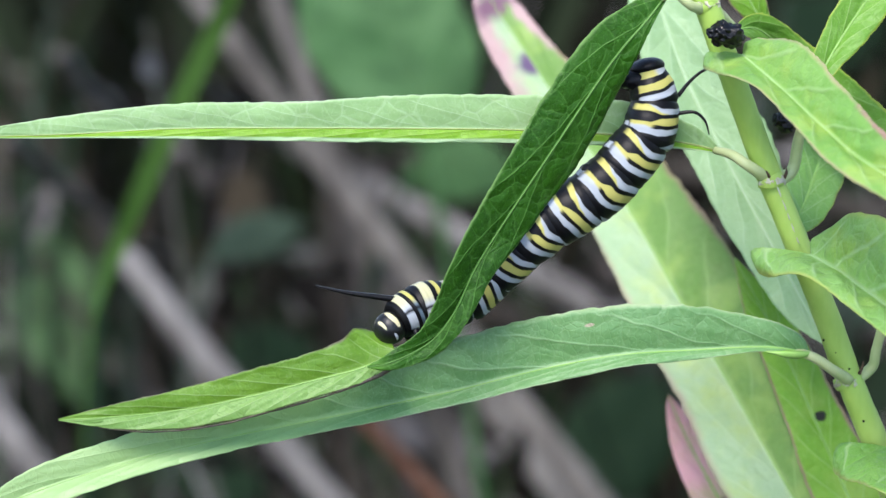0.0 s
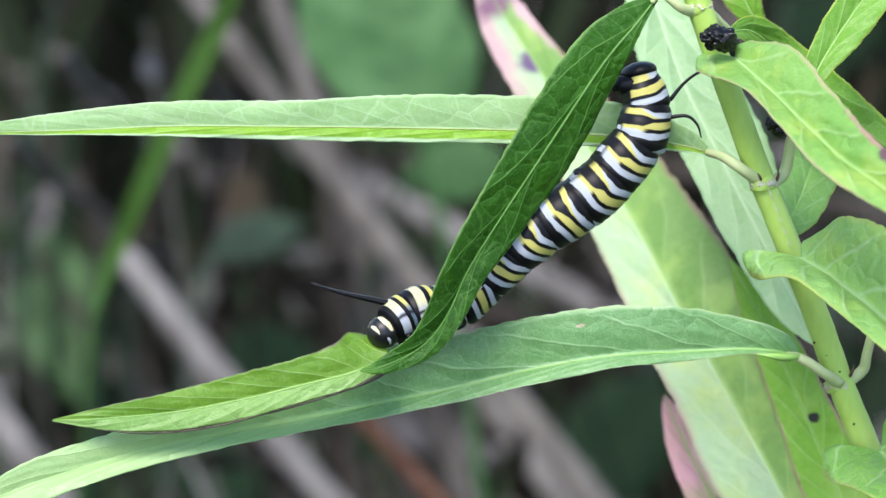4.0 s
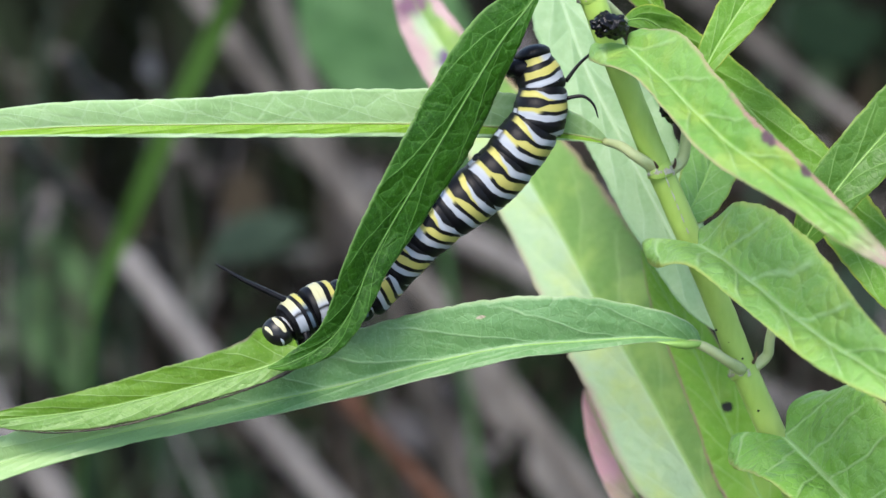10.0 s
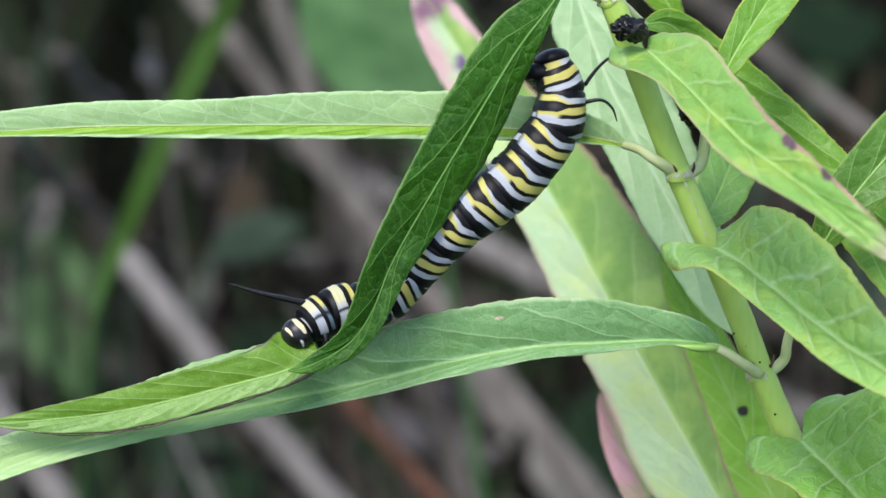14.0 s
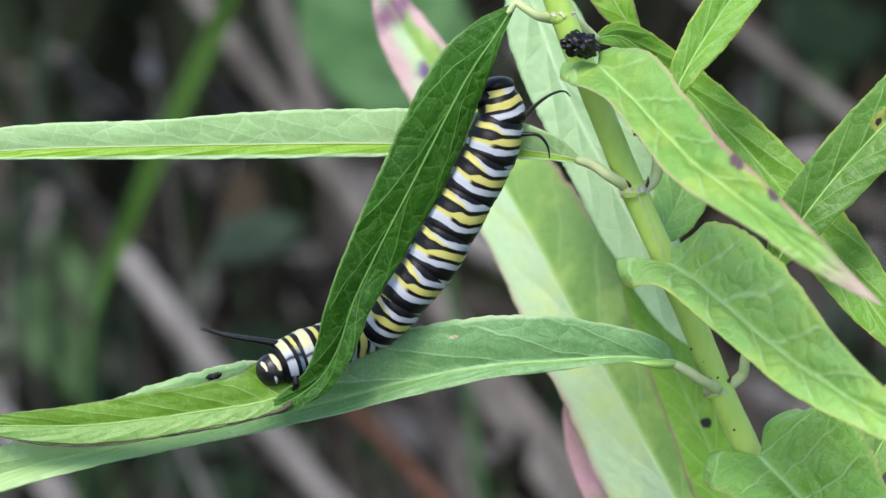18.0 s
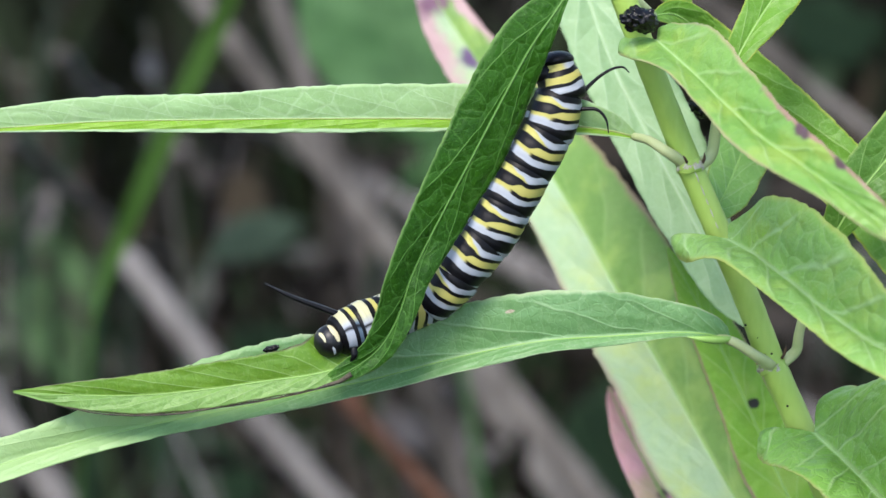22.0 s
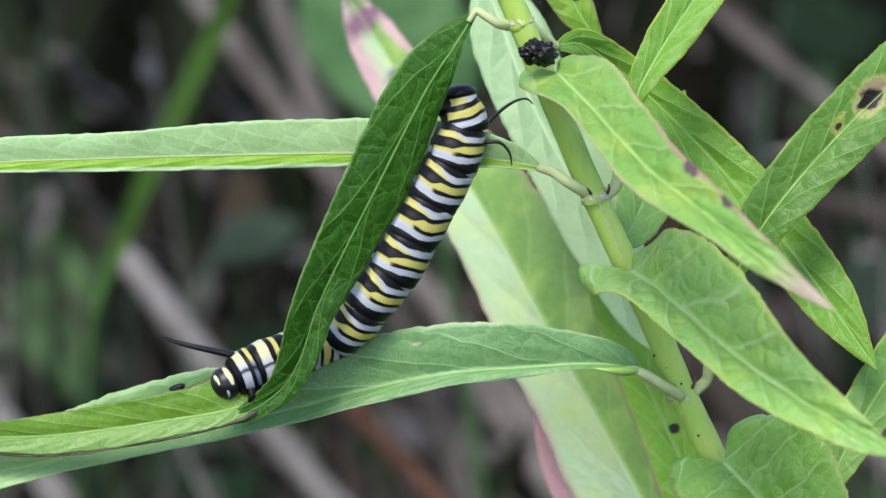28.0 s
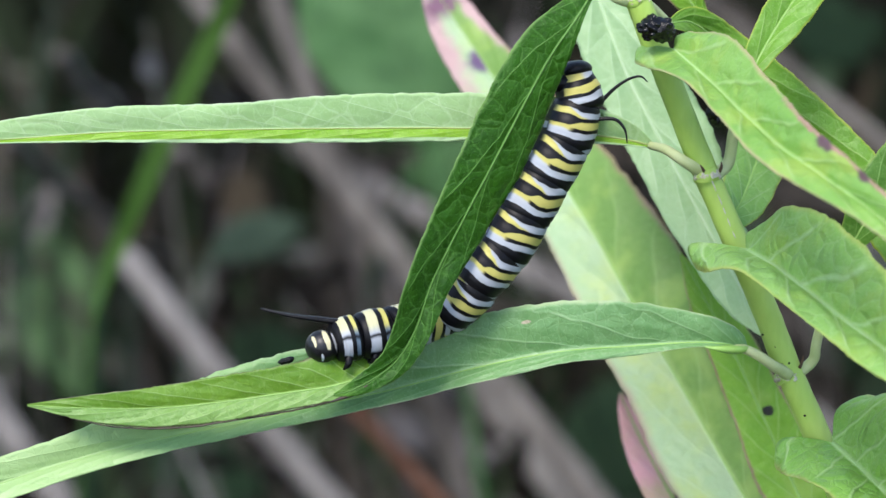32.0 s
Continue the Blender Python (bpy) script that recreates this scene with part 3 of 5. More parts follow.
# A brown rim; this dark tube also draws the shadow line under the edge.
part("brown_rim_shadow", tube([(-18.2, -3.2, -15.8), (-19.7, -3.4, -16.6), (-22.4, -3.7, -17.4), (-26.5, -3.8, -18.2), (-32, -3.9, -19), (-36.4, -3.9, -19.5), (-41.9, -3.8, -19.4), (-46.3, -3.7, -18.6)], [0.22, 0.20, 0.09, 0.08, 0.10, 0.09, 0.07, 0.03], 110, 9, B, 0.8, 4), RIM_SHADOW, leaf_end, "dark brown lower rim with the shadow line under it")
leaf_low = leaf("leaf_low", plant, B, [
    (19.3, 2.6, -12, 0.4, 0.3, 0, 0), (18.3, 2.4, -11.7, 1.5, 0.4, 10, 30), (16.6, 2.2, -11.4, 2.3, 0.5, 12, 40), (13.7, 2, -11.3, 3.1, 0.7, 12, 40), (7.6, 2, -11.7, 4.5, 1.1, 12, 40), (0.3, 2, -12.3, 5, 1.6, 10, 40), (-7.5, 3.5, -13.9, 5.2, 1.9, 10, 40), (-15.9, 3.5, -16.1, 5.2, 1.7, 10, 40),
    (-21.5, 3, -17.3, 5.8, 1.7, 10, 40), (-27, 2, -18.5, 5.8, 1.7, 10, 40), (-32.5, 1, -19.6, 5.2, 1.7, 10, 40), (-37.9, 0, -20.7, 4.2, 1.8, 10, 40), (-46.7, -1, -22.9, 2.7, 1.9, 10, 40), (-56.5, -2, -26.1, 2.2, 2, 5, 30), (-64.5, -3, -29.6, 0.1, 0.1, 0, 0)],
    GREY_GREEN, "long grey-green leaf with a pale fuzzy edge", 0.15, ([(23.6, 4, -14.5), (21.8, 2.4, -13.5), (19.9, 2.2, -12.3), (17.7, 2.8, -11.5)], [0.66, 0.52, 0.5, 0.36]), 3, side=11, n=260, flip=True)
part("curled_margin", tube([(19.4, 2.2, -11.9), (18.3, 1.7, -12), (16.8, 1.5, -11.95), (15, 1.5, -11.75)], [0.25, 0.42, 0.35, 0.06], 30, 10, B, 0.2, 3), RIB, leaf_low, "light green curled margin at the leaf base")
leaf("leaf_long", plant, B, [
    (9.9, 2, 7.9, 0.2, 0.2, 0, 0), (6.5, 2, 8.6, 2.2, 0.7, 25, 20), (0, 2, 9.2, 3.5, 1.1, 15, 15), (-10.3, 2, 9.4, 3.5, 1.3, 10, 10), (-21.4, 2, 9.2, 3.3, 1.4, 10, 10), (-32.6, 2, 8.9, 2.6, 1.3, 10, 10),
    (-43.7, 2, 8.5, 2.5, 1, 10, 10), (-54.9, 2, 7.6, 1.8, 0.4, 10, 10), (-67.1, 2, 6.9, 0.1, 0.1, 0, 0)],
    PALE, "long narrow leaf showing its pale underside", 0.16, ([(14.9, 0.5, 5.1), (12.5, -1, 6.4), (10.9, 0, 7.5), (9.5, 2, 8)], [0.65, 0.55, 0.5, 0.4]), 4, LIME, side=12, n=240, flip=True, pucker=0.06, teeth=0.03)
leaf("leaf_clasping_upper", plant, B, [
    (11, -5, 17.1, 2.3, 3.6, 0, 0), (13.8, -11, 13.8, 4.57, 3.4, 28, 43), (16.6, -18, 10.1, 4.13, 3.1, 28, 43), (19.4, -24, 6.8, 3.57, 3.5, 28, 43), (23.1, -31, 3.5, 2.79, 3, 28, 43),
    (26.7, -36, 0.3, 2.01, 2, 28, 43), (30.5, -38, -2.7, 1, 0.9, 5, 10), (34.3, -40, -5.5, 0.1, 0.1, 0, 0)],
    FRESH_PINK, "fresh green clasping leaf with pink blotched margin", 0.09, None, 5, side=6.5, slant=1.2, pucker=0.3, lobes=(0.9, 3.4))
leaf("leaf_clasping_middle", plant, B, [
    (18.4, -3.5, -2.1, 3.04, 4.2, 0, 0), (20.4, -8, -3.6, 5.95, 4.4, 28, 43), (23, -14, -6.1, 7.2, 3.53, 28, 43), (27.5, -21, -10.2, 6.26, 3.44, 28, 43), (31.5, -27, -13.1, 4.13, 3.36, 28, 43),
    (35.6, -32, -15.7, 2.47, 2.6, 28, 43), (40.4, -36, -18.5, 0.1, 0.08, 0, 0)],
    FRESH, "fresh green clasping leaf with yellowish margin", 0.09, None, 6, side=6.5, slant=1.2, pucker=0.42, lobes=(0.9, 7.8))
leaf("leaf_clasping_lower", plant, B, [
    (27.8, 2, -21, 5.89, 5.6, 0, 0), (30.5, -4, -24, 9.75, 6.3, 28, 43), (33.8, -9, -27.8, 8.51, 5.2, 28, 43), (37.6, -14, -31.9, 5.21, 3.4, 28, 43), (41.9, -18, -36.3, 0.11, 0.1, 0, 0)],
    QUILT, "quilted green clasping leaf low on the stem", 0.09, None, 7, side=6.5, slant=1.2, pucker=0.5, rough=0.05, lobes=(2.9, 4.9))
leaf("leaf_right_long", plant, B, [
    (11.1, 2, 20, 0.34, 0.34, 0, 0), (13.88, 5, 20.31, 1.69, 1.69, 10, 10), (17.95, 8, 17.65, 2.15, 2.94, 10, 10), (23.03, 8.5, 13.12, 2.69, 3.14, 10, 10), (28.66, 8, 7.14, 3.22, 3.22, 10, 10), (34.14, 6, 0.59, 3.3, 3.08, 10, 15), (38.72, 4, -5.84, 2.72, 2.51, 10, 15), (42.84, 2, -11.96, 0.11, 0.11, 0, 0)],
    BRIGHT, "mid green drooping leaf with a yellow edge", 0.16, ([(7.8, -2, 21.8), (9.2, 0, 21.1), (11.2, 2, 19.9)], [0.9, 0.8, 0.5]), 8, side=8)
leaf("leaf_rising_upper", plant, B, [
    (18.4, -2, 12.8, 0.3, 0.3, 0, 0), (19.3, -2, 15.8, 1.4, 1.2, 10, 25), (21.5, -1, 19.7, 2.1, 2.3, 10, 25), (24.3, 0, 23.9, 2.4, 2.6, 10, 25), (27.9, 2, 29, 2.6, 2.6, 10, 25), (32.9, 4, 35.4, 1.9, 1.9, 10, 20), (37.5, 6, 40.7, 0.1, 0.1, 0, 0)],
    BRIGHT, "fresh green leaf rising from the middle node", 0.16, ([(15.7, 0.5, 5.1), (17.1, 1, 6.4), (17.5, 0, 9.5), (18.4, -2, 13)], [0.65, 0.6, 0.55, 0.4]), 9, side=7)
leaf("leaf_rising_lower", plant, B, [
    (28.2, 0, -3.5, 0.4, 0.4, 0, 0), (29.5, -1, -0.8, 1.7, 1.3, 5, 20), (31.8, -2, 3.1, 2.9, 2.6, 5, 20), (35.6, -2, 7.8, 3.2, 3.1, 5, 20), (40, -2, 12.5, 3.4, 3.4, 5, 20), (45, -2, 17.4, 3.4, 3.3, 5, 20), (51, -2, 23.8, 2, 2, 5, 20), (55.5, -2, 28.2, 0.1, 0.1, 0, 0)],
    MID_DEAD, "mid green leaf with brown dead patches", 0.16, ([(24.6, 5, -14.4), (26.2, 5, -13), (26.4, 4, -11.2), (27.1, 2, -7.2), (28.2, 0, -3.3)], [0.6, 0.55, 0.5, 0.48, 0.36]), 10, side=9)
leaf("leaf_far_low", plant, B, [
    (38, 8, -25.5, 0.5, 0.5, 0, 0), (40, 8, -20.9, 2.4, 1.9, 10, 20), (43.1, 8, -15.3, 2.8, 2.5, 10, 20), (46.8, 8, -9.6, 2.8, 2.5, 10, 20), (51.4, 8, -3.3, 1.9, 1.9, 10, 20), (55.3, 8, 1.8, 0.1, 0.1, 0, 0)],
    MID, "mid green leaf beyond the clasping ones", 0.3, ([(28.4, 8, -24.3), (33.4, 10, -27), (38, 8, -25.6)], [0.8, 0.7, 0.5]), 11, side=8)
leaf("leaf_behind_node", plant, B, [
    (16.9, 5, -0.2, 0.3, 0.3, 0, 0), (19, 8, 2.3, 2.3, 2.3, 10, 10), (21, 12, 6.4, 2.9, 2.9, 10, 10), (22.9, 16, 11.1, 2.7, 2.7, 10, 10), (25, 20, 16.5, 0.1, 0.1, 0, 0)],
    MID, "mid green leaf behind the stem", 0.15, None, 12, side=7)
leaf("leaf_back_soft", plant, B, [
    (3.9, 27, 29.9, 0.5, 0.5, 0, 0), (6, 25.5, 23.9, 4.1, 3.5, 10, 10), (8.9, 23.5, 16, 4.9, 3.7, 10, 10), (12.7, 21, 8.3, 5.3, 3.6, 10, 10), (16.7, 18.5, 0.6, 3.8, 3.5, 10, 10), (20.7, 16, -6.9, 2.6, 2.6, 10, 10), (23.1, 14.5, -11.3, 0.1, 0.1, 5, 5)],
    SOFT, "pale bluish leaf hanging behind the stem", 0.15, None, 13, side=9, pucker=0.04)
# Lit left half and duller right half are told apart by material colour.
leaf("leaf_back_mottled", plant, B, [
    (25.5, 24, -33.7, 1.2, 1.2, 0, 0), (20.6, 28, -25.4, 6.2, 6, 10, 10), (15.5, 33, -16, 5.8, 7.2, 10, 10), (10.7, 39, -7.3, 5.5, 7.5, 10, 10), (6.4, 45, 1, 5, 6.7, 10, 10), (0.8, 53, 10.6, 4.5, 5.1, 10, 10), (-5.2, 60, 20.2, 3.9, 3.1, 10, 10), (-8.8, 63, 25.7, 2.9, 2.5, 0, 0), (-11.5, 65, 30.1, 0.7, 0.7, 0, 0)],
    BACK_LIT, "pale mottled leaf with pink edge and withered tip", 0.2, None, 14, BACK_HALF, side=10)
leaf("leaf_back_green", plant, B, [
    (30.5, 24, -33.7, 1.8, 1.8, 0, 0), (26.8, 25, -26.1, 3.6, 3.6, 10, 10), (23.6, 26, -19, 3.1, 3.1, 10, 10), (20.6, 27, -12.5, 2.6, 2.6, 10, 10), (17.7, 28, -7.1, 1.8, 1.8, 0, 0), (15.1, 29, -2.3, 0.1, 0.1, 0, 0)],
    BACK_GREEN, "bright green leaf with a black spot", 0.3, None, 15, side=8)
leaf("leaf_dying", plant, B, [
    (18.6, 40, -33.6, 2.5, 2.5, 0, 0), (15.6, 42, -28.5, 2.7, 2.7, 5, 5), (12.8, 44, -23.3, 2.2, 2.1, 5, 5), (10.9, 45, -19.3, 1, 0.9, 0, 0), (10.2, 45, -17.6, 0.1, 0.1, 0, 0)],
    PINK, "dying pink leaf with purple spots", 0.25, None, 16, side=6)
leaf("leaf_top_back", plant, B, [
    (16.8, 14, 19.9, 0.1, 0.1, 0, 0), (14.4, 13, 23, 1.5, 1.5, 5, 5), (12.1, 12, 27, 2.3, 2.3, 5, 5), (9.5, 10, 32, 1.7, 1.7, 5, 5), (6.6, 8, 36.3, 0.2, 0.2, 0, 0)],
    BACK_GREEN, "green leaf behind the top of the stem", 0.25, None, 17, side=6)


# ---- the caterpillar: rows of its spine from tail to head, at first and after it has moved on ----
SPINE_FIRST = [(2.2, 0, 15.5), (2.9, 0, 14), (3.4, 0, 11.8), (3.1, 0, 9.2), (1.6, 0, 6.6), (-0.7, 0, 3.5), (-3.4, 0, 1), (-6.5, 0.3, -1.7), (-9.2, 1, -5.1), (-11.4, 1.6, -8.1), (-13, 1.8, -9.5), (-14.8, 1.5, -9.8), (-16.4, 0.8, -10.2), (-17.8, 0, -11), (-18.9, -0.6, -12), (-19.8, -1, -13)]
SPINE_LATER = [(1.2, 0, 15), (1.7, 0, 13.9), (1.9, 0, 12.3), (0.9, 0, 8.9), (-1, 0, 5.4), (-3.1, 0, 1.6), (-5.1, 0, -2.1), (-7.2, 0, -4.7), (-9.2, 0.5, -7.4), (-11, 1, -8.7), (-13.1, 1, -9.7), (-15.6, -1.2, -10.6), (-18.2, -2.4, -11.6), (-19.8, -3, -12.4), (-21.2, -3.4, -13.2)]
HEAD_AT = [
    (0, -20.2, -13.2), (1, -21.0, -12.1), (2, -20.9, -12.2), (3, -19.8, -13.1), (6, -21.6, -13.1), (7, -20.5, -13.6),
    (8, -21.8, -12.4), (9, -20.6, -13.4), (10, -21.6, -13.8), (11, -20.2, -13.7), (12, -21.4, -13.3), (13, -20.4, -13.9),
    (14, -21.6, -13.6), (17, -21.1, -12.4), (18, -20.7, -12.8), (19, -19.7, -13.2), (20, -21.1, -12.7), (21, -21.6, -11.8),
    (22, -20.8, -12.9), (23, -21.6, -12.6), (24, -22.0, -13.2), (25, -20.6, -13.1), (28, -21.8, -13.3), (29, -22.3, -12.8),
    (30, -21.8, -13.7), (31, -23.0, -12.8), (32, -23.6, -12.3),
]
LENGTHS = [3.5, 3.9, 4.1, 4.2, 4.2, 4.1, 4.0, 3.6, 3.0, 2.6, 2.0]
RADII = [2.3, 2.75, 2.9, 2.95, 2.9, 2.8, 2.45, 2.2, 2.4, 2.5, 2.3]
CREEP = [(0, 0), (14.5, 0), (16.5, 0.45), (17.5, 0.62), (18.0, 1), (32, 1)]


def creep_at(t):
    return float(np.interp(t, [c[0] for c in CREEP], [c[1] for c in CREEP]))


def head_at(t):
    times = [h[0] for h in HEAD_AT]
    return np.array((np.interp(t, times, [h[1] for h in HEAD_AT]), -1.0 - 2.4 * creep_at(t), np.interp(t, times, [h[2] for h in HEAD_AT])))


def by_length(points, n=200):
    c = curve_points(points, n * 3)
    run = np.concatenate([[0], np.cumsum(np.linalg.norm(np.diff(c, axis=0), axis=1))])
    run /= run[-1]
    return np.stack([np.interp(np.linspace(0, 1, n), run, c[:, k]) for k in range(3)], 1)


FIRST, LATER = by_length(SPINE_FIRST), by_length(SPINE_LATER)


def spine_at(t):
    c = FIRST + (LATER - FIRST) * creep_at(t)
    s = np.linspace(0, 1, len(c))
    return c + (np.clip((s - 0.78) / 0.22, 0, 1) ** 1.4)[:, None] * (head_at(t) - c[-1])


def ring_pose(t, s):
    """The pose of a body ring at the share s of the way from tail to head: z runs to the head, x to the back."""
    c = spine_at(t)
    k = s * (len(c) - 1)
    at = lambda q: np.array([np.interp(q, np.arange(len(c)), c[:, a]) for a in range(3)])
    p, z = at(k), at(min(k + 5, len(c) - 1)) - at(max(k - 5, 0))
    z /= np.linalg.norm(z)
    flat = np.array((z[2], 0, -z[0]))
    flat /= np.linalg.norm(flat)
    toward = np.cross(flat, z)
    if toward[1] > 0:
        toward = -toward
    twist = math.pi * min(max((s - 0.62) / 0.2, 0), 1)
    x = -math.cos(twist) * flat + math.sin(twist) * toward
    x -= z * np.dot(x, z)
    x /= np.linalg.norm(x)
    y = np.cross(z, x)
    m = Matrix(((x[0], y[0], z[0], 0), (x[1], y[1], z[1], 0), (x[2], y[2], z[2], 0), (0, 0, 0, 1)))
    return Matrix.Translation(Vector(p) * 0.001) @ m


def skin_start(name, bow, phase):
    """The start of a skin: u along the ring (its bands swing back towards the tail on the back), a round it from back (0) to belly (0.5)."""
    s = Shade(name, 0.45)
    sep = s.node("SeparateXYZ")
    s.link(s.coords("UV"), sep.inputs[0])
    info = s.t.nodes.new("ShaderNodeObjectInfo")
    shift = s.node("VectorMath")
    shift.operation = "ADD"
    s.link(s.coords(), shift.inputs[0])
    s.link(info.outputs["Random"], shift.inputs[1])
    wob = s.math("SUBTRACT", s.noise(330, 2, shift.outputs[0]), 0.5)
    broad = s.math("SUBTRACT", s.noise(170, 1, shift.outputs[0]), 0.5)
    fine = s.math("MULTIPLY", s.math("SUBTRACT", s.noise(1100, 2, shift.outputs[0]), 0.5), 0.05)
    a = s.math("ABSOLUTE", s.math("SUBTRACT", s.math("FRACT", s.math("ADD", sep.outputs[1], 0.5)), 0.5))
    swing = s.math("MULTIPLY", s.step(a, -0.02, 0.22), -bow)
    u = s.math("ADD", s.math("ADD", sep.outputs[0], fine), s.math("ADD", s.math("MULTIPLY", wob, 0.15), s.math("MULTIPLY", broad, 0.18)))
    u = s.math("ADD", u, s.math("ADD", swing, phase))
    a = s.math("ADD", a, s.math("MULTIPLY", wob, 0.12))
    folds = s.math("PINGPONG", s.math("MULTIPLY", sep.outputs[0], 6.0), 0.5)
    s.bump(s.math("ADD", s.math("MULTIPLY", s.noise(1100, 3), 0.5), s.math("MULTIPLY", folds, 0.7)), 0.3, 0.0002)
    s.b.inputs["Specular IOR Level"].default_value = 0.2
    s.b.inputs["Subsurface Weight"].default_value = 0.05
    s.b.inputs["Subsurface Radius"].default_value = (0.001, 0.0008, 0.0005)
    return s, u, a, shift.outputs[0]


def box(s, v, lo, hi, soft=0.014):
    """1 between lo and hi, 0 outside."""
    return s.math("MULTIPLY", s.step(v, lo - soft, lo + soft), s.math("SUBTRACT", 1.0, s.step(v, hi - soft, hi + soft)))


def banded_skin(name, bands, low, bow, phase, parted=None):
    """Cross bands on a ring, each with a colour on the back and one on the flank; black below, with a few pale spots."""
    s, u, a, place = skin_start(name, bow, phase)
    flank = s.step(a, 0.16, 0.23)
    c = s.mix(0.0, INK, INK)
    for lo, hi, back, side in bands:
        c = s.mix(box(s, u, lo, hi), c, s.mix(flank, back, side))
    if parted:
        c = s.mix(box(s, a, parted - 0.012, parted + 0.012), c, INK)
    under = s.mix(s.step(s.noise(420, 1, place), 0.60, 0.63), INK, CHALK)
    return s.done(s.mix(s.step(a, low - 0.015, low + 0.015), c, under))


def saddled_skin(name):
    """The full pattern of a middle ring. On the back: black, white, black, yellow, a thin black dash, white. On the flank the white turns to a
    yellow tongue, the second black widens and the dash dies out, so that yellow runs into white; black below, with a white patch."""
    s, u, a, place = skin_start(name, 0.24, 0.31)
    u = s.math("FRACT", u)
    flank = s.step(a, 0.21, 0.29)
    upto = lambda edge, soft=0.02: s.math("SUBTRACT", 1.0, s.step(a, edge - soft, edge + soft))
    tongue = s.step(s.math("ADD", a, s.math("MULTIPLY", s.math("SUBTRACT", u, 0.27), 0.7)), 0.225, 0.265)
    first = s.math("MULTIPLY", box(s, s.math("ADD", u, s.math("MULTIPLY", flank, 0.03)), 0.205, 0.365), upto(0.395, 0.03))
    c = s.mix(first, INK, s.mix(tongue, CHALK, YOLK))
    late = s.math("SUBTRACT", u, s.math("MULTIPLY", flank, 0.15))
    second = s.math("MULTIPLY", s.math("MULTIPLY", s.step(late, 0.455, 0.485), s.math("SUBTRACT", 1.0, s.step(u, 0.895, 0.925))), upto(0.405, 0.02))
    pale = s.step(s.math("ADD", u, s.math("MULTIPLY", s.math("SUBTRACT", a, 0.1), 0.15)), 0.72, 0.80)
    c = s.mix(second, c, s.mix(pale, YOLK, CHALK))
    c = s.mix(s.math("MULTIPLY", box(s, u, 0.665, 0.765), upto(0.255, 0.02)), c, INK)
    c = s.mix(s.math("MULTIPLY", box(s, u, 0.66, 0.84), box(s, a, 0.42, 0.47)), c, CHALK)
    return s.done(c)


INK, YOLK, CHALK, CREAM, SLATE = (0.003, 0.003, 0.004), (0.45, 0.415, 0.115), (0.365, 0.395, 0.43), (0.47, 0.46, 0.27), (0.10, 0.145, 0.19)


def head_skin():
    s = Shade("caterpillar_head", 0.42)
    sep = s.node("SeparateXYZ")
    s.link(s.coords("UV"), sep.inputs[0])
    wob = s.math("MULTIPLY", s.math("SUBTRACT", s.noise(500, 2), 0.5), 0.1)
    u = s.math("ADD", sep.outputs[0], wob)
    black, cream, white = (0.004, 0.004, 0.005), (0.60, 0.55, 0.32), (0.50, 0.53, 0.56)
    round_way = s.math("ADD", s.math("ABSOLUTE", s.math("SUBTRACT", s.math("FRACT", s.math("ADD", sep.outputs[1], 0.5)), 0.5)), wob)
    c = s.mix(0.0, black, black)
    for mu, mv, su, sv, colour in ((0.42, 0.18, 0.065, 0.12, cream), (0.68, 0.17, 0.035, 0.075, cream), (0.58, 0.36, 0.028, 0.05, white), (0.22, 0.2, 0.06, 0.25, white)):
        du, dv = s.math("DIVIDE", s.math("SUBTRACT", u, mu), su), s.math("DIVIDE", s.math("SUBTRACT", round_way, mv), sv)
        far = s.math("ADD", s.math("MULTIPLY", du, du), s.math("MULTIPLY", dv, dv))
        c = s.mix(s.math("SUBTRACT", 1.0, s.step(far, 0.8, 1.1)), c, colour)
    s.bump(s.noise(1300, 2), 0.3, 0.0002)
    return s.done(c)


def ring_mesh(length, r0, r1, r2, around=36, along=22):
    """One ring of the body: barrel-shaped with fine folds, its ends tucked under its neighbours. Radii at its tail end, middle and head end."""
    verts, uvs, faces = [], [], []
    ext = 0.62
    for i in range(along + 1):
        u = i / along
        z = (u - 0.5) * 2 * ext * length
        q = z / length + 0.5
        r = np.interp(q, (-0.12, 0.0, 0.5, 1.0, 1.12), (0.86 * r0, r0 * 0.985, r1 * 1.02, r2 * 0.985, 0.86 * r2))
        r *= 1 - 0.018 * (0.5 + 0.5 * math.cos(2 * math.pi * q * 5))
        for j in range(around):
            g = 2 * math.pi * j / around
            flatten = 1 - 0.07 * max(0.0, -math.cos(g))
            verts.append((r * math.cos(g) * flatten * 0.001, r * math.sin(g) * 0.98 * 0.001, z * 0.001))
            uvs.append((q, j / around))
    for i in range(along):
        for j in range(around):
            k = (j + 1) % around
            faces.append((i * around + j, i * around + k, (i + 1) * around + k, (i + 1) * around + j))
    faces.append(tuple(range(around))[::-1])
    faces.append(tuple(along * around + j for j in range(around)))
    data = bpy.data.meshes.new("body_ring")
    data.from_pydata(verts, [], faces)
    lay = data.uv_layers.new(name="map")
    for p in data.polygons:
        for li in p.loop_indices:
            u, v = uvs[data.loops[li].vertex_index]
            lay.data[li].uv = (u, v)
    data.update()
    return data


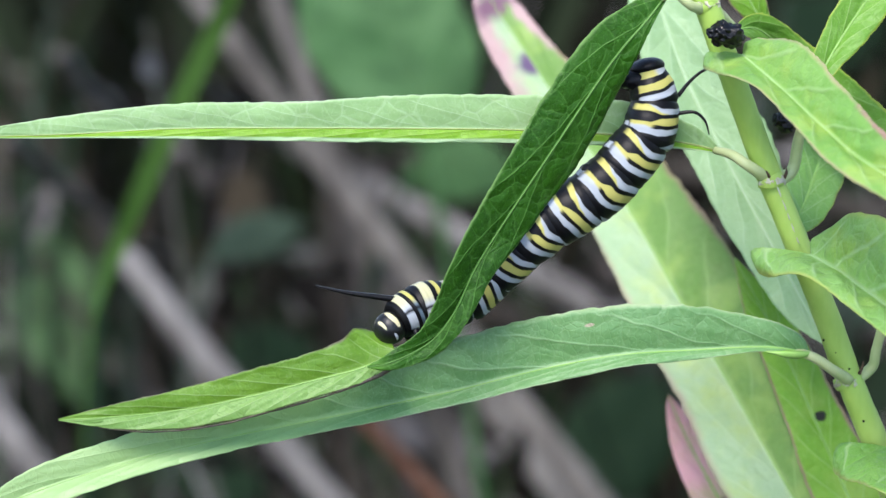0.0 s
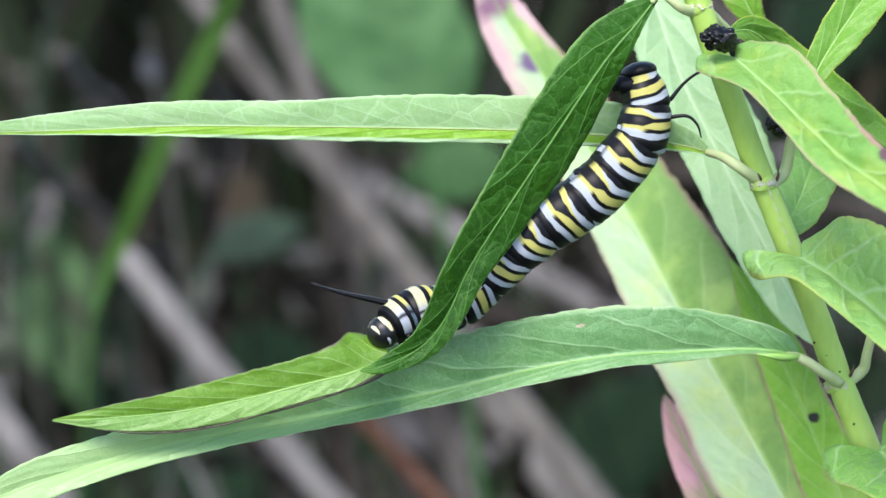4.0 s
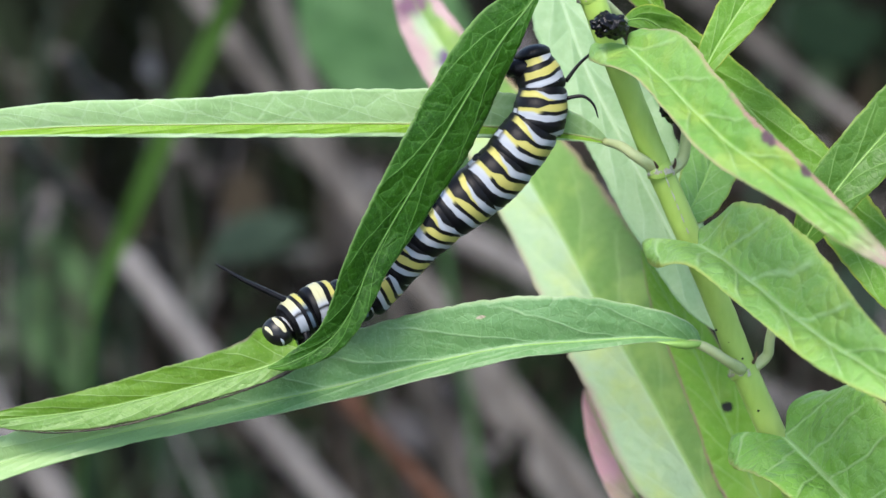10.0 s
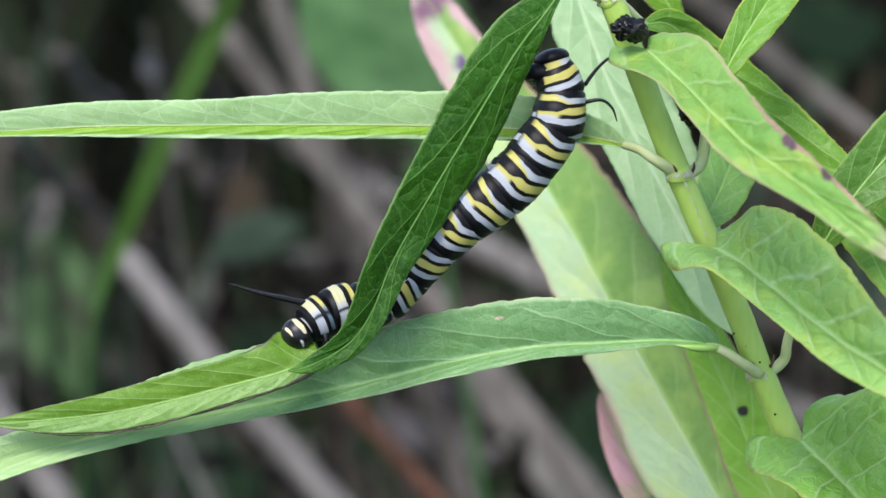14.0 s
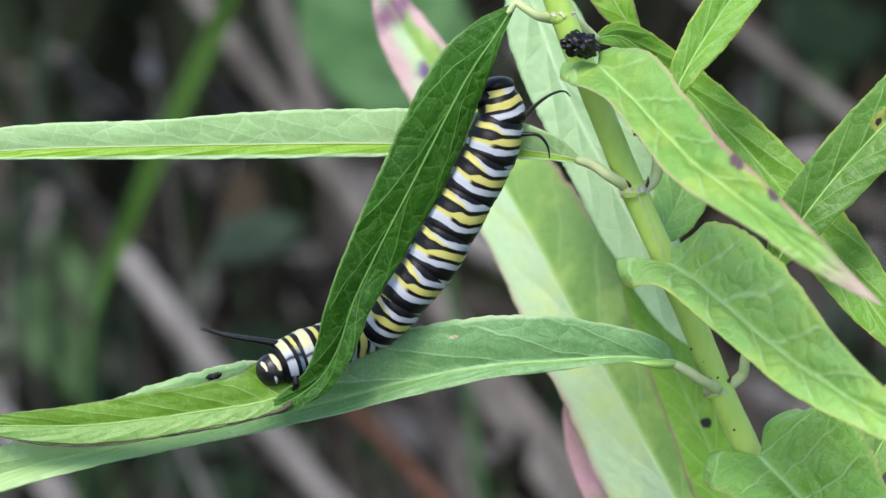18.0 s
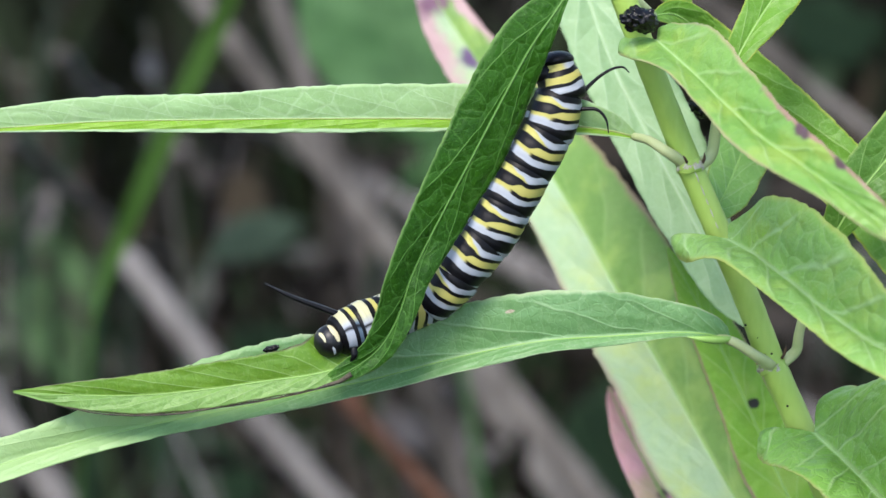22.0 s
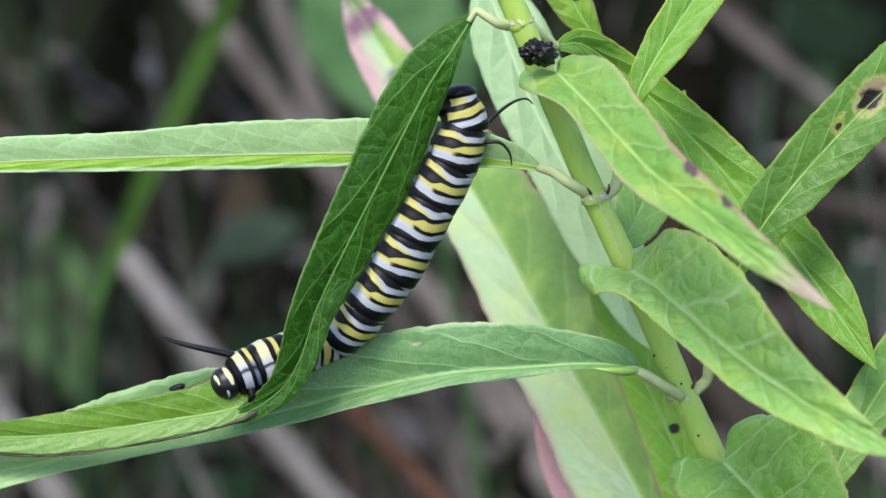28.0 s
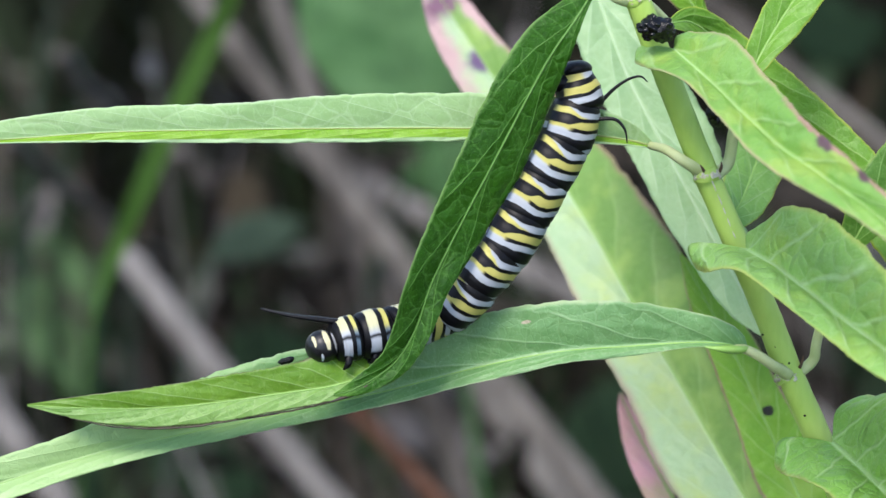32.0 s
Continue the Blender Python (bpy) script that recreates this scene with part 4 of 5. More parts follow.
def ball_mesh(rx, ry, rz, name, z0=0.0, rows=20, around=28, dent=0.0):
    verts, uvs, faces = [], [], []
    for i in range(rows + 1):
        f = math.pi * i / rows
        for j in range(around):
            g = 2 * math.pi * j / around
            r = math.sin(f) * (1 - dent * max(0, math.cos(2 * g)) * math.sin(f))
            verts.append((rx * r * math.cos(g) * 0.001, ry * r * math.sin(g) * 0.001, (z0 - rz * math.cos(f)) * 0.001))
            uvs.append((i / rows, j / around))
    for i in range(rows):
        for j in range(around):
            k = (j + 1) % around
            faces.append((i * around + j, i * around + k, (i + 1) * around + k, (i + 1) * around + j))
    data = bpy.data.meshes.new(name)
    data.from_pydata(verts, [], faces)
    lay = data.uv_layers.new(name="map")
    for li in data.loops:
        lay.data[li.index].uv = uvs[li.vertex_index]
    data.update()
    return data


BANDS = saddled_skin("caterpillar_bands")
RUMP = banded_skin("caterpillar_rump", ((-0.08, 0.24, CHALK, YOLK), (0.40, 0.60, YOLK, YOLK), (0.70, 0.88, CHALK, CHALK)), 0.36, 0.16, 0.10)
COLLAR = banded_skin("caterpillar_collar", ((0.05, 0.25, YOLK, SLATE), (0.47, 0.88, CREAM, CHALK)), 0.37, 0.05, 0.03, 0.245)
FACE = head_skin()
caterpillar = tagged(new("caterpillar"), "plump caterpillar banded yellow, black and white, feeding on a leaf", "caterpillar")
TOTAL = sum(LENGTHS) + 1.6
HOME = Vector(SPINE_LATER[6])
MIDS, run = [], 0.0
rings = []
for i, (ln, r) in enumerate(zip(LENGTHS, RADII)):
    MIDS.append((run + ln / 2) / TOTAL)
    run += ln
    r0 = r * 0.72 if i == 0 else (RADII[i - 1] + r) / 2
    r2 = r * 0.9 if i == len(RADII) - 1 else (r + RADII[i + 1]) / 2
    ob = part("body_ring", ring_mesh(ln, r0, r, r2), COLLAR if i > 7 else BANDS if i else RUMP, caterpillar)
    rings.append(ob)
MIDS.append(0.982)
head = part("head", ball_mesh(1.7, 1.75, 1.6, "head", 0.1, dent=0.05), FACE, caterpillar, "glossy black head with cream arcs")
rings.append(head)


def limb(name, parent, points, radii, label=""):
    return part(name, tube(points, radii, 16, 10), SKIN_BLACK, parent, label)


# tail end, prolegs, true legs and the thread-like black horns, each on its ring
part("tail_plate", ball_mesh(1.85, 1.95, 1.0, "tail_plate", -1.75), SKIN_BLACK, rings[0])
for sgn in (-1, 1):
    limb("clasper", rings[0], [(-1.0, sgn * 0.8, -0.6), (-2.2, sgn * 0.9, -0.9), (-2.9, sgn * 0.7, -0.7)], [1.0, 0.9, 0.45])
    for i in (3, 4, 5, 6):
        limb("proleg", rings[i], [(-1.4, sgn * 1.0, 0), (-2.2, sgn * 1.0, 0.1), (-2.65, sgn * 0.8, 0.1)], [1.0, 0.7, 0.4])
    for i in (8, 9, 10):
        limb("leg", rings[i], [(-1.4, sgn * 0.9, 0.2), (-2.3, sgn * 1.1, 0.6), (-2.7, sgn * 0.8, 1.1)], [0.5, 0.35, 0.10])
limb("horn", rings[1], [(2.1, -0.9, -3.2), (3.0, -1.6, -5.0), (4.0, -1.8, -6.3), (5.0, -1.6, -6.9), (5.8, -1.4, -6.6)], [0.22, 0.17, 0.14, 0.11, 0.05], "short curved black tail thread")
limb("horn", rings[1], [(2.3, 0.6, -1.4), (3.9, 0.9, -1.9), (5.1, 1.0, -1.3), (5.8, 1.0, -0.1)], [0.22, 0.17, 0.13, 0.05], "short curved black tail thread")
horns = []
for sgn in (1, -1):
    horns.append(limb("horn", caterpillar, [(0, 0, 0), (-2.6, -0.2 * sgn, 0.1), (-5.4, -0.4 * sgn, 0.2), (-8.3, -0.5 * sgn, 0.55)], [0.34, 0.28, 0.19, 0.06], "long straight black thread behind the head"))
HORN_LIFT = [
    (0, 5), (1, 16), (2, 13), (3, 6), (6, 22), (7, 16), (8, 20), (9, 12), (10, 26), (11, 9), (12, 19), (13, 9), (14, 13), (17, 18),
    (18, 13), (19, 9), (20, 18), (21, 32), (22, 24), (23, 29), (24, 14), (25, 8), (28, 16), (29, 22), (30, 6), (31, 47), (32, 11),
]


# ---- droppings in the leaf axils ----
def dropping(x, y, z, w, h, seed, label):
    bm = bmesh.new()
    bmesh.ops.create_icosphere(bm, subdivisions=5, radius=1.0)
    for v in bm.verts:
        d = noise.voronoi(v.co * 2.4 + Vector((seed, 0, 0)))[0][0]
        waist = 1 - 0.16 * math.exp(-(v.co.x * 4) ** 2)
        k = (1.03 - min(d * d * 0.7, 0.22)) * waist
        v.co = Vector((v.co.x * w * k, v.co.y * h * k, v.co.z * h * k)) * 0.001
    ob = part("dropping", bm, DROPPING, None)
    tagged(ob, label, "dropping", "droppings on the plant")
    return ob, Matrix.Translation((x * 0.001, y * 0.001, z * 0.001))


droppings = [(*dropping(*(9.3, -6, 18.9), 2.05, 1.5, 1, "shiny black lumpy pellet stuck on the stem"), 10), (*dropping(*(15.7, -1.5, 10.8), 1.3, 1.0, 2, "small black pellet wedged behind the stem"), 40), (*dropping(*(-26, 0.2, -13.6), 0.9, 0.4, 3, "tiny dark pellet on a leaf edge"), -15)]

# ---- the undergrowth behind, its shade put into dark colours ----
def ground_below(p, d):
    """Where a line from p along d (stage millimetres) meets the soil."""
    a, b = STAGE @ (Vector(p) * 0.001), (STAGE.to_3x3() @ Vector(d)).normalized()
    k = a.z / max(-b.z, 0.05)
    return STAGE.inverted() @ (a + b * min(k + 0.01, 1.6)) * 1000


DRY = [plain("dry_stalk", (0.062, 0.054, 0.044), (0.032, 0.027, 0.022), 30, 0.85, 0.5, 0.001, spec=0.08, stretch=(1, 1, 0.3)),
       plain("grey_stalk", (0.20, 0.182, 0.16), (0.055, 0.049, 0.042), 22, 0.85, 0.5, 0.001, spec=0.08, stretch=(1, 1, 0.3)),
       plain("rusty_stalk", (0.11, 0.055, 0.035), (0.06, 0.03, 0.02), 30, 0.85, 0.5, 0.001, spec=0.08, stretch=(1, 1, 0.3)),
       plain("pale_stalk", (0.225, 0.21, 0.195), (0.095, 0.087, 0.079), 22, 0.85, 0.5, 0.001, spec=0.08, stretch=(1, 1, 0.3))]


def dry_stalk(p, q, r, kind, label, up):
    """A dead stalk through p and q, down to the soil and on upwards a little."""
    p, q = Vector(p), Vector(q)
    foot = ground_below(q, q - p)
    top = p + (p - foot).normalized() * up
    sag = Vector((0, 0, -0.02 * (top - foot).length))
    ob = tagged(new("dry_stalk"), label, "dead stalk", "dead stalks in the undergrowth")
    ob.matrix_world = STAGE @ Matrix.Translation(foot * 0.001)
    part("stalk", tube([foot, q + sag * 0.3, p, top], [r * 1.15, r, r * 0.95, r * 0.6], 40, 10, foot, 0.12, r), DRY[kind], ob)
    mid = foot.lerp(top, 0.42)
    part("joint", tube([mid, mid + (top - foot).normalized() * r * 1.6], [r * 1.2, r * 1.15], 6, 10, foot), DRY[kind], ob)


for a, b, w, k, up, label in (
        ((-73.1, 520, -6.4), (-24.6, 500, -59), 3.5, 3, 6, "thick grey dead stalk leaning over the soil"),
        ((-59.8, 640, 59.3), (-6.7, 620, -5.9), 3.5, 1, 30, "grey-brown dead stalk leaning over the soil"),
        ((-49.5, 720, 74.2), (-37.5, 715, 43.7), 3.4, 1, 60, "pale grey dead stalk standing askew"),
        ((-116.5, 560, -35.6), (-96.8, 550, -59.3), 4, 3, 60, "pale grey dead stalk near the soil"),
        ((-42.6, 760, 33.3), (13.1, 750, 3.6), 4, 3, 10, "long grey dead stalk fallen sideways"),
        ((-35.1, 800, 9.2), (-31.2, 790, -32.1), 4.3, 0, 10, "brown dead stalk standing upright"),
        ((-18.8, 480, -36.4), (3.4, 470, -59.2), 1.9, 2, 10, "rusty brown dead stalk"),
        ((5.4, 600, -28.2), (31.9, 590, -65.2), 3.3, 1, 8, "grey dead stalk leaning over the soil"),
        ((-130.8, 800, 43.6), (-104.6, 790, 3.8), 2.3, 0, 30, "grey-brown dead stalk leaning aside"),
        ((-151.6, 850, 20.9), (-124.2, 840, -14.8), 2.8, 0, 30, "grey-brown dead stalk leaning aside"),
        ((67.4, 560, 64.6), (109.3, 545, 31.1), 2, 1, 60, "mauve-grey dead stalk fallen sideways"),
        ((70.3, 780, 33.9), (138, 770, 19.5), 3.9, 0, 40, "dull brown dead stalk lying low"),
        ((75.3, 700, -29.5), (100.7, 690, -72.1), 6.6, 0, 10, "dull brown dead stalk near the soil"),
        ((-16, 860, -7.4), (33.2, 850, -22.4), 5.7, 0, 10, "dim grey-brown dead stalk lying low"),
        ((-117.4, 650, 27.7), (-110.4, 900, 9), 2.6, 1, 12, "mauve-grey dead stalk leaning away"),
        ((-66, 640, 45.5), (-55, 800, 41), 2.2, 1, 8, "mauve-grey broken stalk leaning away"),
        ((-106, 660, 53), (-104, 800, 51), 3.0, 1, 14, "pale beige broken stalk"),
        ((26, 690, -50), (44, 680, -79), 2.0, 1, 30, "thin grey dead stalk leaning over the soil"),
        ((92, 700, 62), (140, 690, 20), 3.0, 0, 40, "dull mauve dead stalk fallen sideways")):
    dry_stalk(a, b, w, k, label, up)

GRASS = leaf_material("grass_blade", (0.052, 0.12, 0.022), (0.036, 0.09, 0.015), (0.07, 0.13, 0.03), side=2, thin=0.25, net=0.0, shine=0.1, gloss=0.7)
WEED = leaf_material("weed_leaf", (0.088, 0.18, 0.070), (0.045, 0.115, 0.038), (0.12, 0.23, 0.10), patch=(0.035, 0.088, 0.032), soft=2.0, side=6, thin=0.2, net=0.0, relief=0.1, shine=0.1, gloss=0.7)
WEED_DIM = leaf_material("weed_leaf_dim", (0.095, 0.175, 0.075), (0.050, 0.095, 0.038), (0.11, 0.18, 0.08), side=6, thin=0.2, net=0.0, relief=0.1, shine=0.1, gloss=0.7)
# Darker copies of WEED: the undergrowth's shade is put into these two colours.
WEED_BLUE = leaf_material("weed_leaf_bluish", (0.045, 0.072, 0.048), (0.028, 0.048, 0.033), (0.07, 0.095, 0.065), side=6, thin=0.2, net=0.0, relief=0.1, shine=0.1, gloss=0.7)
WEED_SHADED = leaf_material("weed_leaf_shaded", (0.015, 0.034, 0.016), (0.008, 0.022, 0.010), (0.025, 0.05, 0.025), side=6, thin=0.2, net=0.0, relief=0.1, shine=0.1, gloss=0.7)


def weed(name, label, category, group, stations, material, seed, wide=1.0):
    """A background leaf on its own stalk from the soil."""
    first = Vector(stations[0][:3])
    foot = ground_below(first, (0.12 * (seed % 5 - 2), 0.29, -0.95))
    ob = tagged(new(name), label, category, group)
    ob.matrix_world = STAGE @ Matrix.Translation(foot * 0.001)
    lf = part("leaf", blade(stations, foot, n=40, half=5, side=6, pucker=0.1 * wide, wave=0.8 * wide, thick=0.5, seed=seed), material, ob)
    part("midrib", tube([s[:3] for s in stations], [1.0 * wide, 0.5 * wide, 0.2], 20, 6, foot), material, lf)
    part("stalk", tube([foot, foot.lerp(first, 0.5) + Vector((3, 0, 2)), first], [1.6 * wide, 1.2 * wide, 1.0 * wide], 20, 8, foot), material, ob)


weed("grass_blade", "single upright green grass blade", "grass", "grass blades behind", [(-63.4, 300, -12.2, 0.6, 0.6, 0, 0), (-62.6, 330, -2, 1.6, 1.6, 20, 20), (-56.7, 330, 11.9, 2.1, 2.1, 20, 20), (-48.6, 330, 30.1, 2.1, 2.1, 20, 20), (-40.1, 330, 48.3, 1.9, 1.9, 20, 20), (-29.5, 310, 72.9, 0.2, 0.2, 0, 0)], GRASS, 21, 0.3)
weed("grass_blade", "thin dull green grass blade near the soil", "grass", "grass blades behind", [(-87.1, 520, -75.1, 2.2, 2.2, 0, 0), (-85.4, 520, -43.7, 2.5, 2.5, 20, 20), (-83.4, 520, -16.3, 2.2, 2.2, 20, 20), (-81.3, 520, 1.5, 0.3, 0.3, 0, 0)], WEED_SHADED, 22, 0.3)
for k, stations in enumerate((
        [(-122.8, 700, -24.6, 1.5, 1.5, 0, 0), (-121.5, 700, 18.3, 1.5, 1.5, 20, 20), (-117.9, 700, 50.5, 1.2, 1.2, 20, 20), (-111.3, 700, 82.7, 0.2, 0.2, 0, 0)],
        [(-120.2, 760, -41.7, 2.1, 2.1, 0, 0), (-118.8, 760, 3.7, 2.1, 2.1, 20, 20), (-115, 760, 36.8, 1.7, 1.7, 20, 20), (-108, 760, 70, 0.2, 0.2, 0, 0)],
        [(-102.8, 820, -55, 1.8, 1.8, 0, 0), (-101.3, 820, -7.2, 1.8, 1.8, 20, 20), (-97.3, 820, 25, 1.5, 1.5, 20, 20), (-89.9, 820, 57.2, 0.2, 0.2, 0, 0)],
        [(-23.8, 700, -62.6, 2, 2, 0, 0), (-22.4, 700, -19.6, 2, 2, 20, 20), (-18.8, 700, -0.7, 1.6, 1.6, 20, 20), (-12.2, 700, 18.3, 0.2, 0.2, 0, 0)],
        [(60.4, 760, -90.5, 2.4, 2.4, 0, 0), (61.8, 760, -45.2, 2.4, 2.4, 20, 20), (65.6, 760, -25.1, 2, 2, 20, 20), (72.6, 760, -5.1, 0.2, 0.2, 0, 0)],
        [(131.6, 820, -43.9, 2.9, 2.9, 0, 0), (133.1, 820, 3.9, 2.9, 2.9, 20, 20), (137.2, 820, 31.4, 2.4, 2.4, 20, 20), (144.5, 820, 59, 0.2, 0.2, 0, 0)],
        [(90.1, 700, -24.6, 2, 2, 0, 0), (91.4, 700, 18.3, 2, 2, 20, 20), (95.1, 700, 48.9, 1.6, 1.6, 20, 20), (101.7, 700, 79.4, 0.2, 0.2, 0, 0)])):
    weed("grass_blade", "thin dim green grass blade in the undergrowth", "grass", "grass blades behind", stations, WEED_SHADED if k % 2 else WEED_BLUE, 40 + k, 0.4)
weed("broad_leaf_weed", "broad smooth green weed leaf", "weed", "weeds behind", [(-2.9, 420, 21.9, 1.2, 1.2, 0, 0), (-5.9, 420, 32.9, 12.7, 15.2, 10, 10), (-11.5, 425, 46.5, 18.3, 17.1, 10, 10), (-17.7, 430, 61.5, 14.7, 13.5, 10, 10), (-21.5, 435, 74.3, 0.5, 0.5, 0, 0)], WEED, 23)
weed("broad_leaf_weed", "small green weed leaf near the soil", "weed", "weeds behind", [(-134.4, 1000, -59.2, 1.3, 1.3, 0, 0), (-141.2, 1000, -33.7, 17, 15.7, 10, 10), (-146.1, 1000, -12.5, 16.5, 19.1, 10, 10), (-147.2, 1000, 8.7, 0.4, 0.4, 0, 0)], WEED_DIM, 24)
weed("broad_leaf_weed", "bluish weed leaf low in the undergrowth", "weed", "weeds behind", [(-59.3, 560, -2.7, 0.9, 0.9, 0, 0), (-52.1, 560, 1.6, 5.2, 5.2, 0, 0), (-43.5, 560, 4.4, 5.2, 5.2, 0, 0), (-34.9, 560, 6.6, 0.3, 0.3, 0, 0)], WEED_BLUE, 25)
weed("broad_leaf_weed", "green weed leaf with shade put in its colour", "weed", "weeds behind", [(-34.9, 640, -40.3, 0.9, 0.9, 0, 0), (-42.7, 640, -34.1, 9.3, 9.3, 0, 0), (-52, 640, -27.9, 7.8, 7.8, 0, 0), (-59.8, 640, -23.2, 0.3, 0.3, 0, 0)], WEED_SHADED, 26)
weed("broad_leaf_weed", "bluish weed leaf low down, shade put in its colour", "weed", "weeds behind", [(27.4, 700, -75.8, 1.7, 1.7, 0, 0), (43.9, 700, -64.2, 14.9, 14.9, 0, 0), (57.1, 700, -49.4, 14.9, 14.9, 0, 0), (68.7, 700, -36.2, 0.3, 0.3, 0, 0)], WEED_SHADED, 27)
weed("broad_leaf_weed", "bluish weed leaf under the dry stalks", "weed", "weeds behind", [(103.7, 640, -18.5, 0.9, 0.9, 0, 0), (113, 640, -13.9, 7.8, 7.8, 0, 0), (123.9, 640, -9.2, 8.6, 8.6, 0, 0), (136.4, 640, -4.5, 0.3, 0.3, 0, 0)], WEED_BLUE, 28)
weed("broad_leaf_weed", "dim green weed leaf under the dry stalks", "weed", "weeds behind", [(140.2, 800, 74.3, 1.1, 1.1, 0, 0), (129.4, 800, 68.9, 10.8, 10.8, 0, 0), (118.6, 800, 72.5, 10.8, 10.8, 0, 0), (109.5, 800, 79.7, 0.4, 0.4, 0, 0)], WEED_SHADED, 29)
weed("broad_leaf_weed", "dark green weed leaf at the soil", "weed", "weeds behind", [(-50.2, 700, -70.8, 1, 1, 0, 0), (-63.4, 700, -67.5, 9.9, 9.9, 0, 0), (-76.6, 700, -59.3, 9.9, 9.9, 0, 0), (-88.1, 700, -52.7, 0.3, 0.3, 0, 0)], WEED_SHADED, 30)
weed("broad_leaf_weed", "dim green weed leaf among dead stalks", "weed", "weeds behind", [(-14.7, 760, 19.4, 1, 1, 0, 0), (-0.7, 760, 24.6, 8.7, 10.5, 0, 0), (11.5, 760, 24.6, 9.6, 9.6, 0, 0), (25.5, 760, 19.4, 0.3, 0.3, 0, 0)], WEED, 31)


def litter():
    """Dead bits of leaf and stem strewn over the soil: curled strips, nobody could count them."""
    rng = random.Random(5)
    verts, faces, tint = [], [], []
    for k in range(1900):
        x, y = rng.uniform(-0.5, 0.5), rng.uniform(0.25, 2.7)
        ln, wd, g, lift = rng.uniform(0.03, 0.11), rng.choice((0.003, 0.005, 0.010, 0.017)), rng.uniform(0, math.pi), rng.uniform(0.0, 0.02)
        base = len(verts)
        tip = rng.uniform(-0.012, 0.02)
        for i in range(5):
            f = i / 4 - 0.5
            px, py = x + math.cos(g) * ln * f, y + math.sin(g) * ln * f
            z = ground_height(px, py) + 0.002 + lift * (0.5 + f) + tip * f * f
            ww = wd * math.cos(f * 2.6)
            for sgn in (-1, 1):
                verts.append((px - sgn * math.sin(g) * ww, py + sgn * math.cos(g) * ww, z + 0.3 * ww * sgn))
        for i in range(4):
            a = base + 2 * i
            faces.append((a, a + 1, a + 3, a + 2))
    data = bpy.data.meshes.new("leaf_litter")
    data.from_pydata(verts, [], faces)
    s = Shade("litter", 0.9)
    s.b.inputs["Specular IOR Level"].default_value = 0.08
    geo = s.t.nodes.new("ShaderNodeNewGeometry")
    ramp = s.node("ValToRGB")
    el = ramp.color_ramp.elements
    # Near-black tones hold the shade between the bits.
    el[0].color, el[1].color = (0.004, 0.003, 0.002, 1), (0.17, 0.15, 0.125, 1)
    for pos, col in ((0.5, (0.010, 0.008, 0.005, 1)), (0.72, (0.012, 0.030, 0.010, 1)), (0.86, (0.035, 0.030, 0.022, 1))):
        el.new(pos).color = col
    s.link(geo.outputs["Random Per Island"], ramp.inputs[0])
    s.bump(s.noise(300, 3), 0.5, 0.001)
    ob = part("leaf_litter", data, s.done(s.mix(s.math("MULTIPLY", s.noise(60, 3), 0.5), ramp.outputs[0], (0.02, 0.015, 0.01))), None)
    tagged(ob, "dead brown leaf and stem litter on the soil", "leaf litter", kind="stuff")


litter()


def thicket():
    """The dense meadow growth beyond: tall blades and dead stems, too many to count, their tones lowered for shade."""
    rng = random.Random(8)
    verts, faces = [], []
    for k in range(2600):
        y = rng.uniform(0.95, 3.2)
        x = rng.uniform(-0.55 - 0.12 * y, 0.55 + 0.12 * y)
        tall, wd, g = rng.uniform(0.25, 0.75), rng.choice((0.003, 0.005, 0.008, 0.013)), rng.uniform(0, 2 * math.pi)
        lean, turn = rng.uniform(0.05, 0.8) * tall, rng.uniform(0, 2 * math.pi)
        base = len(verts)
        for i in range(6):
            f = i / 5
            px, py = x + math.cos(g) * lean * f * f, y + abs(math.sin(g)) * lean * f * f * 0.6
            z = ground_height(x, y) - 0.01 + tall * (f - 0.25 * f * f)
            ww = wd * (1 - f) ** 0.6 * (0.5 + min(f * 3, 0.5))
            for sgn in (-1, 1):
                verts.append((px + sgn * math.cos(turn) * ww, py + sgn * math.sin(turn) * ww, z))
        for i in range(5):
            a = base + 2 * i
            faces.append((a, a + 1, a + 3, a + 2))
    data = bpy.data.meshes.new("meadow_thicket")
    data.from_pydata(verts, [], faces)
    s = Shade("thicket", 0.9)
    s.b.inputs["Specular IOR Level"].default_value = 0.08
    geo = s.t.nodes.new("ShaderNodeNewGeometry")
    ramp = s.node("ValToRGB")
    el = ramp.color_ramp.elements
    # Low tones: shade deep in the growth, put into the blades' colour.
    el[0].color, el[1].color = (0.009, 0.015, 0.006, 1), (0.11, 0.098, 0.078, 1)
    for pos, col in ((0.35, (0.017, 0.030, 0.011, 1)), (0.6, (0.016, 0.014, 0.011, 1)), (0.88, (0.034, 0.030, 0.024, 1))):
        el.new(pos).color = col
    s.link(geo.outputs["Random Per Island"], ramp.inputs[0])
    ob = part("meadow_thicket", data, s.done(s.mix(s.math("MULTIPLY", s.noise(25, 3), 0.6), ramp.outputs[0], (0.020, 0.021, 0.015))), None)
    tagged(ob, "dense meadow blades and dead stems, shade put in their colour", "meadow growth", kind="stuff")


thicket()


